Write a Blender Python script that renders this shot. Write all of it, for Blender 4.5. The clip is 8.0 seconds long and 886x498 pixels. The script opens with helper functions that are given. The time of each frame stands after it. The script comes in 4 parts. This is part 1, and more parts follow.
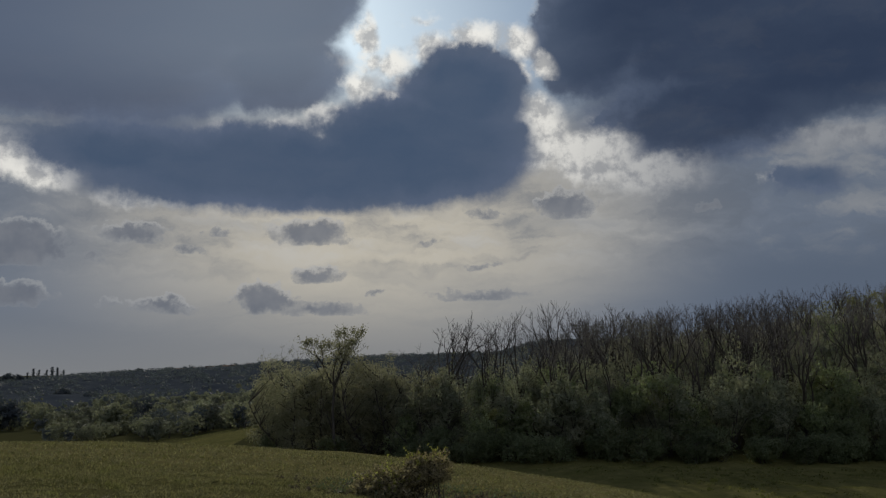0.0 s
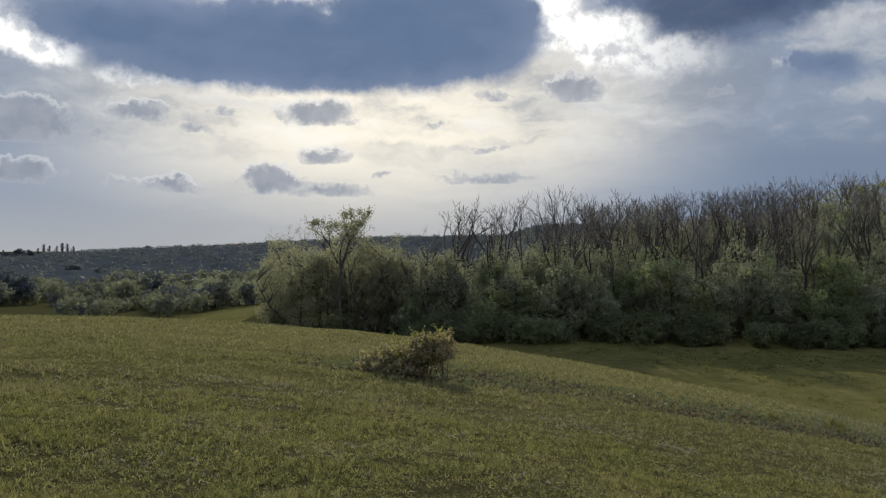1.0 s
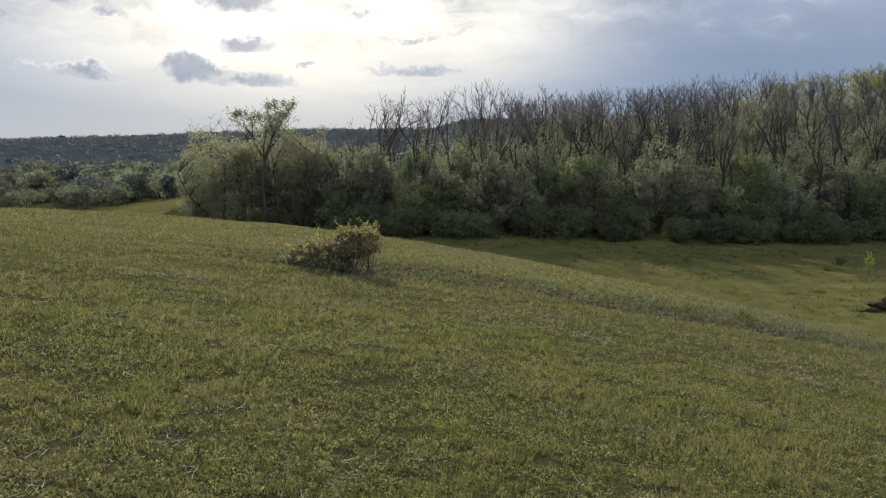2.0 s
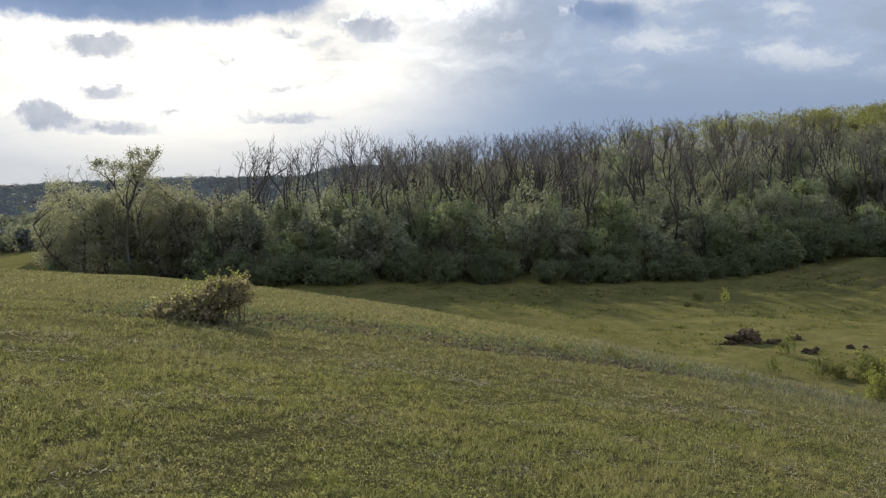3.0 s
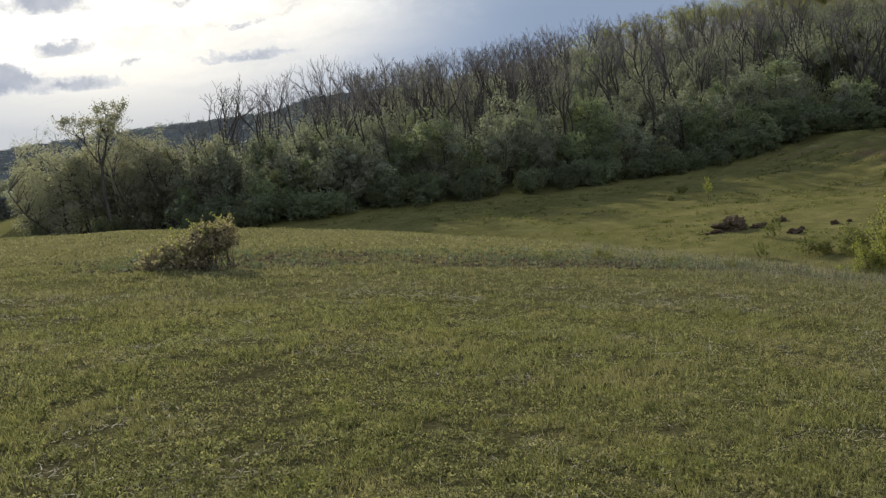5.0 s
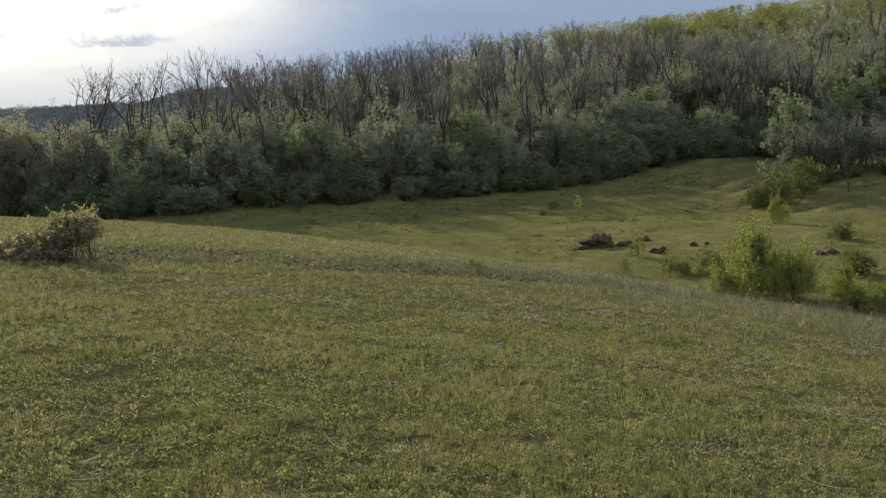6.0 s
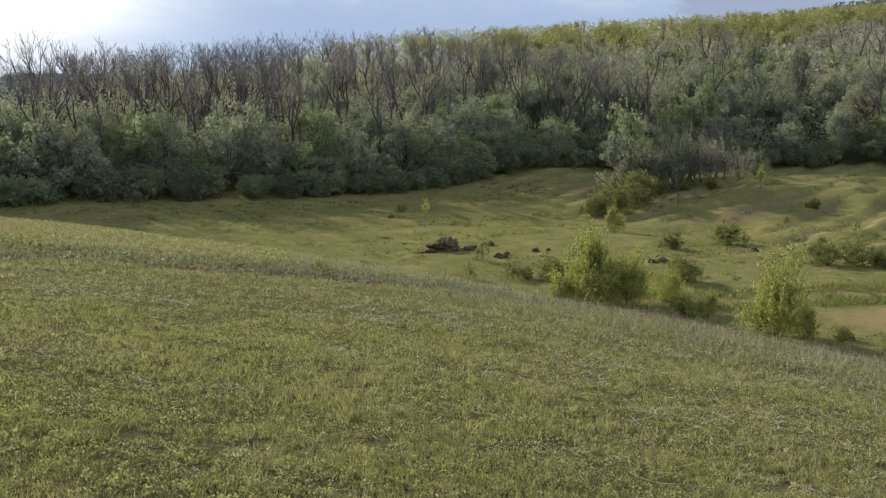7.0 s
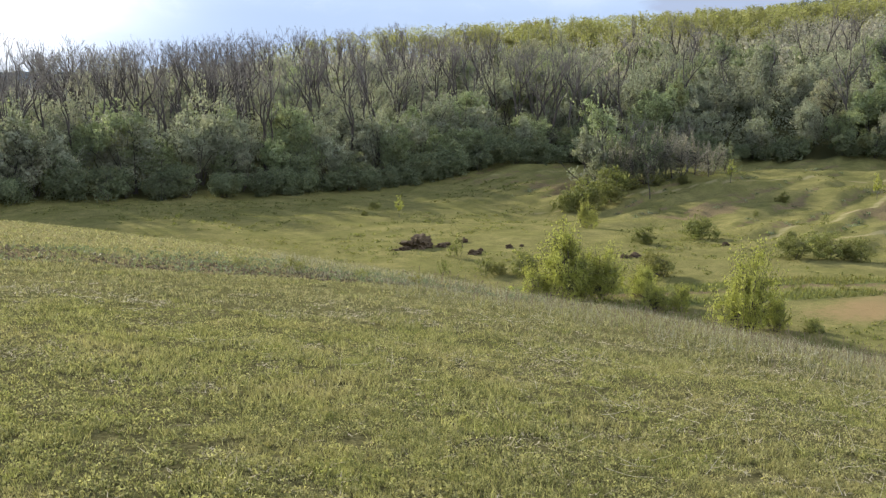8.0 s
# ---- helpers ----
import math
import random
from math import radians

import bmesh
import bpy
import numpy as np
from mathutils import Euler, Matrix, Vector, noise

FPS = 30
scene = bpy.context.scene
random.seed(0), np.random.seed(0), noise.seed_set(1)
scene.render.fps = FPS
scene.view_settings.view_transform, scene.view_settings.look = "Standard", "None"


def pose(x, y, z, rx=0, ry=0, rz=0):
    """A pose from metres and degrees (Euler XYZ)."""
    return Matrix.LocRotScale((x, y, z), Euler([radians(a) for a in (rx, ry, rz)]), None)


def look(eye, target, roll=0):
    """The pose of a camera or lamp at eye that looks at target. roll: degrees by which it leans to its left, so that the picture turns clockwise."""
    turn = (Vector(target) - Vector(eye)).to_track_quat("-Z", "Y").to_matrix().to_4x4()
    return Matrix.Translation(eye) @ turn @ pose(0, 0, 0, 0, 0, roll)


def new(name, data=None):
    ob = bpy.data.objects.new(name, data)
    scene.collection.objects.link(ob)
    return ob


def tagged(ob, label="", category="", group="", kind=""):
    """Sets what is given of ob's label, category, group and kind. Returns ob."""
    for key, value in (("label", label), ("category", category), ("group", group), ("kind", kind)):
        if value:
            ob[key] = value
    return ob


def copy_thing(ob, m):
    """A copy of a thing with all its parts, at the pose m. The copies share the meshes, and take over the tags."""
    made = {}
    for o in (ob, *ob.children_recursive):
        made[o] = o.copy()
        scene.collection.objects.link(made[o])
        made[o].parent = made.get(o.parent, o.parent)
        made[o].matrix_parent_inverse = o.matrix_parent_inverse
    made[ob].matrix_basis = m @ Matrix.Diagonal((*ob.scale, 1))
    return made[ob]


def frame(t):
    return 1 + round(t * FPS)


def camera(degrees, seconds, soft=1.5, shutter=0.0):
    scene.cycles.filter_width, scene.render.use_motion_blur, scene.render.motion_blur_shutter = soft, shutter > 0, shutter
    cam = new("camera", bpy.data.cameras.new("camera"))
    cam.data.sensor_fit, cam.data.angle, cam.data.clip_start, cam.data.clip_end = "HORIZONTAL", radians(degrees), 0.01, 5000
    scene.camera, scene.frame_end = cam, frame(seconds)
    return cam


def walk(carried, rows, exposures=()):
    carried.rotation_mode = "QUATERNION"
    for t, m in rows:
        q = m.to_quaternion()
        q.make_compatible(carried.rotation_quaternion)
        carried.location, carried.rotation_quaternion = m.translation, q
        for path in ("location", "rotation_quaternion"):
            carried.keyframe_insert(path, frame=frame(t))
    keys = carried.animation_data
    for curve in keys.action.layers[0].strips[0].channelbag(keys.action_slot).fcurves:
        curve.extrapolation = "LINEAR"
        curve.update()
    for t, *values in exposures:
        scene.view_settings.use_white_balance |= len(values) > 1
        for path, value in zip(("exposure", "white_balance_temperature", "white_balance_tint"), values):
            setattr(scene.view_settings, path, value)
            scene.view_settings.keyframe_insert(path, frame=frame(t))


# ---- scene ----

# ---- camera ----
cam = camera(51.9, 8.0, soft=1.25, shutter=0.05)
EYE = 1.6
# seconds, heading to the right of the wood's edge, tilt, lean of the picture to the left (degrees)
TURNS = (
    (0, 0.47, 7.37, 0.9), (0.2, 0.6, 5.62, 0.71), (0.5, -0.7, 3.26, 0.25), (0.7, -0.29, 1.77, 0.32),
    (1, 0, 0, 0), (1.2, 1.62, -1.22, -0.57), (2.3, 5.91, -7.34, -0.89), (2.5, 8.22, -7.08, -1.26),
    (2.7, 12.1, -5.75, -0.72), (3, 12.68, -3.7, 0.1), (3.2, 13.66, -3.09, 2.52), (3.4, 12.33, -3.69, 3.6),
    (3.5, 8.85, -4.24, 5.15), (3.7, 7.6, -5.05, 6.4), (3.8, 6.15, -5.55, 6.9), (4, 2.65, -6.07, 7.75),
    (4.2, 2.85, -6.25, 8.6), (4.5, 7.51, -6.94, 7.47), (4.7, 10.52, -8.11, 6.84), (5.8, 18.97, -8.99, 3.74),
    (6, 21.38, -9, 2.39), (6.3, 23.82, -8.99, 1.2), (6.5, 25.67, -9.08, 0.45), (6.7, 27.05, -9.13, 0.2),
    (6.8, 28.85, -9.09, -0.1), (7, 31.08, -9.04, -0.42), (7.2, 32.15, -8.9, -0.2), (7.5, 32.46, -8.99, -0.14),
    (8, 32.76, -9.22, -0.15),
)


def turned(t, heading, tilt, lean, x=0.0, y=0.0, z=EYE):
    a, e = radians(heading), radians(tilt)
    way = Vector((math.sin(a) * math.cos(e), math.cos(a) * math.cos(e), math.sin(e)))
    return t, look((x, y, z), Vector((x, y, z)) + way, -lean)


walk(cam, [turned(*row) for row in TURNS],
     exposures=[(t, stops, 6150, 10) for t, stops in ((0, -1.45), (0.5, -0.93), (1, -0.4), (1.2, -0.23), (2.3, 0.04), (3, 0.18), (3.5, 0.25), (4, 0.28), (4.5, 0.1), (4.7, 0.07), (6, 0.2), (6.5, 0.46), (7, 0.67), (7.5, 0.94), (8, 1.1))])

# ---- world and sun ----
SUN_HEADING, SUN_HEIGHT = -11.0, 23.5
_a, _e = radians(SUN_HEADING), radians(SUN_HEIGHT)
SUN_WAY = (math.sin(_a) * math.cos(_e), math.cos(_a) * math.cos(_e), math.sin(_e))


class Nodes:
    """Short hand for a node tree."""

    def __init__(self, tree):
        self.tree = tree
        tree.nodes.clear()

    def add(self, kind, **values):
        node = self.tree.nodes.new(kind)
        for key, value in values.items():
            setattr(node, key, value)
        return node

    def put(self, socket, value):
        if isinstance(value, bpy.types.NodeSocket):
            self.tree.links.new(value, socket)
        elif value is not None:
            socket.default_value = value

    def math(self, op, a, b=None, c=None, clamp=False):
        node = self.add("ShaderNodeMath", operation=op, use_clamp=clamp)
        for socket, value in zip(node.inputs, (a, b, c)):
            self.put(socket, value)
        return node.outputs[0]

    def vec(self, op, a, b=None):
        node = self.add("ShaderNodeVectorMath", operation=op)
        self.put(node.inputs[0], a)
        self.put(node.inputs[1], b)
        return node.outputs["Value"] if op in ("LENGTH", "DOT_PRODUCT", "DISTANCE") else node.outputs[0]

    def mix(self, fac, a, b, kind="MIX"):
        node = self.add("ShaderNodeMix", data_type="RGBA", blend_type=kind)
        self.put(node.inputs[0], fac)
        self.put(node.inputs[6], (*a, 1) if isinstance(a, tuple) else a)
        self.put(node.inputs[7], (*b, 1) if isinstance(b, tuple) else b)
        return node.outputs[2]

    def noise(self, vector, scale, detail=4.0, rough=0.55, colour=False):
        node = self.add("ShaderNodeTexNoise")
        self.put(node.inputs["Vector"], vector)
        node.inputs["Scale"].default_value, node.inputs["Detail"].default_value = scale, detail
        node.inputs["Roughness"].default_value = rough
        return node.outputs["Color" if colour else 0]

    def span(self, value, a, b, c=0.0, d=1.0):
        node = self.add("ShaderNodeMapRange", interpolation_type="SMOOTHSTEP")
        for socket, v in zip(node.inputs, (value, a, b, c, d)):
            self.put(socket, v)
        return node.outputs[0]


# clouds: heading, height, half width, half height (degrees)
HIGH_CLOUDS = (
    (-23.9, 22.4, 15.0, 7.9), (-10.8, 23.6, 6.6, 5.4), (-19.5, 17.2, 9.0, 2.6), (-10.2, 18.4, 5.2, 3.0), (22.5, 21.4, 14.4, 7.6), (16.8, 14.9, 7.6, 3.4), (10.4, 20.2, 4.4, 4.2))
MIDDLE_CLOUDS = ((-9.6, 12.4, 15.2, 3.2), (-0.9, 13.7, 8.2, 4.0), (1.8, 17.2, 4.8, 3.2), (-19.0, 13.2, 7.2, 2.2), (22.8, 10.5, 2.8, 1.1))
WHITE_CLOUDS = (
    (6.4, 14.6, 2.6, 2.6), (10.0, 12.9, 3.4, 1.9), (14.0, 11.6, 3.2, 1.5), (25.2, 12.9, 3.4, 1.0), (-24.0, 12.1, 2.8, 1.7), (-16.0, 10.5, 5.0, 0.8),
    (-6.5, 15.7, 1.5, 0.9), (-4.6, 17.6, 1.5, 1.1), (-2.8, 19.2, 1.6, 1.0), (-0.2, 20.0, 1.8, 0.9), (2.8, 20.4, 1.8, 0.8), (5.5, 19.9, 1.5, 1.1),
    (7.3, 18.7, 1.0, 0.8), (4.3, 16.3, 1.2, 1.2), (-4.4, 20.7, 0.7, 1.3), (-9.0, 15.0, 1.6, 0.6), (-4.1, 19.2, 0.8, 0.8), (-0.6, 21.5, 1.0, 0.3))
SMALL_CLOUDS = (
    (8.3, 9.9, 2.2, 1.0), (-24.7, 7.4, 3.0, 1.5), (-24.8, 4.5, 2.3, 0.9), (-8.0, 8.4, 2.6, 0.9), (-7.4, 5.8, 1.8, 0.6), (-10.8, 4.3, 2.0, 1.1),
    (-7.0, 3.7, 3.0, 0.5), (-18.7, 8.3, 2.1, 0.8), (-15.1, 7.3, 0.8, 0.3), (-13.7, 8.4, 0.7, 0.3), (2.8, 6.2, 0.9, 0.25), (-0.5, 7.7, 0.6, 0.25),
    (2.8, 4.4, 3.4, 0.35), (-20.9, 6.7, 1.0, 0.35), (17.0, 9.4, 1.0, 0.4), (-3.8, 4.7, 0.6, 0.3), (3.2, 9.5, 1.4, 0.35), (-16.6, 3.9, 2.0, 0.6), (-19.8, 4.0, 0.8, 0.3))


def make_sky():
    world = bpy.data.worlds.new("sky")
    scene.world = world
    world.use_nodes = True
    n = Nodes(world.node_tree)
    way = n.add("ShaderNodeTexCoord").outputs["Generated"]
    split = n.add("ShaderNodeSeparateXYZ")
    n.put(split.inputs[0], way)
    x, y, z = split.outputs
    heading = n.math("MULTIPLY", n.math("ARCTAN2", x, y), 57.2958)
    height = n.math("MULTIPLY", n.math("ARCSINE", z), 57.2958)
    flat = n.add("ShaderNodeCombineXYZ")
    n.put(flat.inputs[0], heading)
    n.put(flat.inputs[1], height)
    flat = flat.outputs[0]
    # ragged outlines
    coarse = n.vec("SUBTRACT", n.noise(flat, 0.16, 3, 0.5, True), (0.5, 0.5, 0.5))
    fine = n.vec("SUBTRACT", n.noise(flat, 0.55, 9, 0.66, True), (0.5, 0.5, 0.5))
    bent = n.vec("ADD", flat, n.vec("ADD", n.vec("MULTIPLY", coarse, (3.0, 1.5, 0)), n.vec("MULTIPLY", fine, (1.9, 1.5, 0))))
    billow = n.vec("SUBTRACT", n.noise(flat, 1.1, 7, 0.6, True), (0.5, 0.5, 0.5))
    small_bent = n.vec("ADD", flat, n.vec("ADD", n.vec("MULTIPLY", fine, (2.6, 1.1, 0)), n.vec("MULTIPLY", billow, (1.9, 1.6, 0))))

    def union(clouds, place, level):
        total = None
        part_of = n.add("ShaderNodeSeparateXYZ")
        n.put(part_of.inputs[0], n.vec("ADD", n.vec("MULTIPLY", place, (0, 0.25, 0)), n.vec("MULTIPLY", flat, (0, 0.75, 0))))
        for a, e, w, h in clouds:
            d = n.vec("MULTIPLY", n.vec("SUBTRACT", place, (a, e, 0)), (1 / w, 1 / h, 0))
            body = n.math("MULTIPLY", n.math("SUBTRACT", 1.0, n.vec("LENGTH", d)), h ** 0.75 * 1.35)
            base = n.math("MULTIPLY", n.math("SUBTRACT", part_of.outputs[1], e - level * h), 4.0)
            body = n.math("MINIMUM", body, base)
            total = body if total is None else n.math("SMOOTH_MAX", total, body, 0.35)
        return total

    small = union(SMALL_CLOUDS, small_bent, 0.85)
    heaped = [c for c in SMALL_CLOUDS if c[3] > 0.55]
    heaps = union(heaped, small_bent, 0.85)
    small_above = union(heaped, n.vec("ADD", small_bent, (-0.1, 0.4, 0.0)), 0.85)
    # broken cover over the rest of the sky
    up = n.math("ADD", n.math("MAXIMUM", z, 0.0), 0.12)
    deck = n.add("ShaderNodeCombineXYZ")
    n.put(deck.inputs[0], n.math("DIVIDE", x, up))
    n.put(deck.inputs[1], n.math("DIVIDE", y, up))
    deck = deck.outputs[0]
    cover = n.noise(deck, 1.1, 7, 0.6)
    beside = n.math("MAXIMUM", n.span(height, 22.0, 32.0), n.span(n.math("ABSOLUTE", n.math("SUBTRACT", heading, 4.0)), 30.0, 45.0))
    other = n.math("MULTIPLY", n.math("SUBTRACT", n.math("MULTIPLY", cover, beside), 0.42), 14.0)
    # thin sheets low down, brighter towards the sun
    toward = n.vec("MULTIPLY", n.vec("SUBTRACT", flat, (-4.0, 8.5, 0)), (1 / 21.0, 1 / 9.0, 0))
    glow = n.math("SUBTRACT", 1.0, n.span(n.vec("LENGTH", toward), 0.15, 1.25))
    streaks = n.noise(n.vec("MULTIPLY", bent, (0.05, 0.32, 0)), 1.0, 5, 0.6)
    sky = n.add("ShaderNodeTexSky", sky_type="NISHITA", sun_disc=False)
    sky.sun_elevation, sky.sun_rotation = radians(SUN_HEIGHT), radians(SUN_HEADING)
    sky.air_density, sky.dust_density = 1.0, 1.5
    clear = n.mix(1.0, sky.outputs[0], (0.75, 1.0, 1.3), "MULTIPLY")
    veil = n.mix(glow, (4.2, 4.9, 6.1), (15.2, 13.7, 11.0))
    fleece = n.noise(n.vec("MULTIPLY", bent, (0.14, 0.36, 0)), 1.0, 8, 0.6)
    belt = n.math("MULTIPLY", n.span(height, 4.0, 8.0), n.math("SUBTRACT", 1.0, n.span(height, 18.0, 26.0)))
    veil = n.mix(n.math("MULTIPLY", n.math("SUBTRACT", 1.0, n.span(fleece, 0.34, 0.52)), n.math("MULTIPLY", belt, 0.6)), veil, n.mix(glow, (3.4, 3.9, 4.7), (5.4, 5.6, 6.0)))
    veil = n.mix(n.math("MULTIPLY", n.span(fleece, 0.49, 0.64), belt), veil, n.mix(glow, (7.0, 7.2, 7.5), (15.5, 14.4, 12.4)))
    veil = n.mix(n.math("MULTIPLY", n.span(streaks, 0.42, 0.68), 0.32), veil, (3.6, 4.3, 5.4))
    low = n.math("SUBTRACT", 1.0, n.span(height, -1.0, 5.5))
    veil = n.mix(n.math("MULTIPLY", low, 0.75), veil, n.mix(n.span(heading, -2.0, 15.0), (7.0, 6.8, 6.4), (3.5, 4.3, 5.6)))
    rain = n.math("MULTIPLY", n.span(heading, 8.0, 24.0), n.math("SUBTRACT", 1.0, n.span(height, 5.0, 8.5)))
    veil = n.mix(n.math("MULTIPLY", rain, 0.8), veil, (2.7, 3.4, 4.6))
    opened = n.math("MULTIPLY", n.math("MULTIPLY", n.span(height, 14.0, 20.0), n.math("SUBTRACT", 1.0, n.span(heading, 7.0, 13.0))), 0.9)
    back = n.mix(opened, veil, clear)
    # small clouds: soft and grey-blue, pale on top
    puff = n.mix(n.span(small, 0.0, 0.75), n.mix(0.5, veil, (6.6, 6.8, 7.2)), n.mix(n.span(n.noise(flat, 0.6, 3, 0.5), 0.35, 0.65), (4.2, 4.5, 5.2), (5.4, 5.6, 6.1)))
    top = n.math("MULTIPLY", n.span(n.math("SUBTRACT", heaps, small_above), 0.05, 0.45), n.math("SUBTRACT", 1.0, n.span(heaps, 0.05, 0.5)))
    puff = n.mix(top, puff, n.mix(glow, (8.0, 8.2, 8.4), (13.0, 12.4, 11.4)))
    back = n.mix(n.math("MULTIPLY", n.span(small, -0.1, 0.16), 0.9), back, puff)
    # great clouds in two layers: bright ragged crests, dark and blue within, soft below
    sunward = n.vec("DOT_PRODUCT", way, SUN_WAY)
    rim = n.mix(n.span(sunward, 0.75, 0.985), (6.6, 6.9, 7.2), (24.0, 22.8, 20.4))
    tatters = n.math("MULTIPLY", n.math("SUBTRACT", n.noise(flat, 0.55, 8, 0.6), 0.5), 1.7)
    swell = n.span(n.noise(n.vec("MULTIPLY", bent, (0.1, 0.22, 0)), 1.0, 5, 0.55), 0.34, 0.68)
    shreds = n.math("MULTIPLY", n.span(n.noise(flat, 0.3, 6, 0.6), 0.42, 0.62), n.span(heading, -17.0, -9.0))
    heap = n.math("ADD", union(WHITE_CLOUDS, bent, 1.2), n.math("MULTIPLY", tatters, 1.1))
    shine = n.mix(n.span(sunward, 0.86, 0.975), (8.0, 8.1, 8.3), (27.0, 25.5, 22.5))
    white = n.mix(n.span(n.noise(n.vec("ADD", flat, (0.2, 0.3, 0)), 0.7, 8, 0.62), 0.38, 0.58), n.mix(0.6, shine, (4.6, 4.9, 5.6)), shine)
    colour = back
    for clouds, dark, pale, thick in ((HIGH_CLOUDS, n.mix(n.span(heading, 0.0, 12.0), (2.1, 2.65, 4.0), (0.6, 1.0, 2.0)), n.mix(n.span(heading, 2.0, 14.0), (2.5, 2.9, 4.1), (1.3, 1.8, 2.9)), 0.9),
                                      (MIDDLE_CLOUDS, (1.8, 2.65, 4.2), (2.8, 3.5, 4.9), 1.0)):
        body = union(clouds, bent, 1.2)
        higher = union(clouds, n.vec("ADD", bent, (0.0, 0.8, 0.0)), 1.2)
        crest = n.math("MULTIPLY", n.span(n.math("SUBTRACT", body, higher), 0.0, 0.5), shreds)
        edge = n.math("ADD", body, n.math("MULTIPLY", tatters, n.math("ADD", n.math("MULTIPLY", crest, 0.6), 0.25)))
        inside = n.mix(n.span(edge, 0.3, 1.9), n.mix(swell, pale, tuple(1.25 * c for c in (2.5, 3.1, 4.5))), n.mix(n.math("MULTIPLY", swell, 0.5), dark, pale))
        skin = n.mix(n.math("MULTIPLY", crest, n.math("SUBTRACT", 1.0, n.span(edge, 0.15, n.mix(n.span(sunward, 0.97, 0.99), (0.5, 0.5, 0.5), (1.1, 1.1, 1.1))))), inside, rim)
        colour = n.mix(n.math("MULTIPLY", n.span(edge, -0.2, n.math("SUBTRACT", 0.75, n.math("MULTIPLY", crest, 0.6))), thick), colour, skin)
        if clouds is HIGH_CLOUDS:
            colour = n.mix(n.math("MULTIPLY", n.span(heap, -0.35, 0.9), 0.92), colour, white)
    # the broken cover elsewhere, lit from the front away from the sun
    lit = n.mix(n.span(sunward, -0.5, 0.4), (11.0, 11.1, 11.4), (2.6, 3.0, 3.9))
    colour = n.mix(n.span(other, -0.2, 1.2), colour, lit)
    ground = n.span(height, -6.0, -1.0)
    colour = n.mix(ground, (0.9, 1.0, 0.7), colour)
    light = n.add("ShaderNodeBackground")
    n.put(light.inputs[0], colour)
    light.inputs[1].default_value = 0.09
    n.tree.links.new(light.outputs[0], n.add("ShaderNodeOutputWorld").inputs[0])


make_sky()
sun = new("sun", bpy.data.lights.new("sun", "SUN"))
sun.data.energy, sun.data.angle, sun.data.color = 5.0, radians(1.0), (1.0, 0.88, 0.71)
sun.matrix_world = look((0, 0, 60), Vector((0, 0, 60)) - Vector(SUN_WAY))

# ---- materials ----
def material(name):
    m = bpy.data.materials.new(name)
    m.use_nodes = True
    n = Nodes(m.node_tree)
    return m, n, n.add("ShaderNodeOutputMaterial")


def leaf_material(name, low, high, dry=(0.2, 0.17, 0.06), through_light=0.45, dry_share=0.12, vary=0.65):
    m, n, out = material(name)
    info, geo = n.add("ShaderNodeObjectInfo"), n.add("ShaderNodeNewGeometry")
    colour = n.mix(geo.outputs["Random Per Island"], low, high)
    colour = n.mix(n.math("MULTIPLY", info.outputs["Random"], vary), colour, tuple(0.5 * (a + b) * 0.5 for a, b in zip(low, high)))
    patch = n.noise(geo.outputs["Position"], 0.35, 3)
    colour = n.mix(n.math("MULTIPLY", n.span(patch, 0.5, 0.72), dry_share * 4), colour, dry)
    skin = n.add("ShaderNodeBsdfPrincipled")
    n.put(skin.inputs["Base Color"], colour)
    skin.inputs["Roughness"].default_value = 0.65
    skin.inputs["Specular IOR Level"].default_value = 0.2
    glow = n.add("ShaderNodeBsdfTranslucent")
    n.put(glow.inputs[0], n.mix(1.0, colour, (1.1, 1.15, 0.8), "MULTIPLY"))
    both = n.add("ShaderNodeMixShader")
    both.inputs[0].default_value = through_light
    n.tree.links.new(skin.outputs[0], both.inputs[1])
    n.tree.links.new(glow.outputs[0], both.inputs[2])
    n.tree.links.new(both.outputs[0], out.inputs[0])
    return m


def solid_material(name, low, high, scale=6.0, rough=0.9, bump=0.4, stretch=(1, 1, 1), fine=5.0):
    m, n, out = material(name)
    place = n.vec("MULTIPLY", n.add("ShaderNodeTexCoord").outputs["Object"], stretch)
    info = n.add("ShaderNodeObjectInfo")
    grain = n.noise(place, scale, 6, 0.65)
    stain = n.noise(place, scale / fine, 3)
    colour = n.mix(n.span(grain, 0.3, 0.7), low, high)
    colour = n.mix(n.math("MULTIPLY", n.span(stain, 0.45, 0.7), 0.5), colour, tuple(0.55 * c for c in low))
    colour = n.mix(n.math("MULTIPLY", info.outputs["Random"], 0.3), colour, tuple(0.6 * c for c in high))
    skin = n.add("ShaderNodeBsdfPrincipled")
    n.put(skin.inputs["Base Color"], colour)
    skin.inputs["Roughness"].default_value = rough
    skin.inputs["Specular IOR Level"].default_value = 0.5 if rough < 0.5 else 0.15 if rough < 1.0 else 0.0
    lump = n.add("ShaderNodeBump")
    lump.inputs["Strength"].default_value, lump.inputs["Distance"].default_value = bump, 0.02
    n.put(lump.inputs["Height"], grain)
    n.put(skin.inputs["Normal"], lump.outputs[0])
    n.tree.links.new(skin.outputs[0], out.inputs[0])
    return m


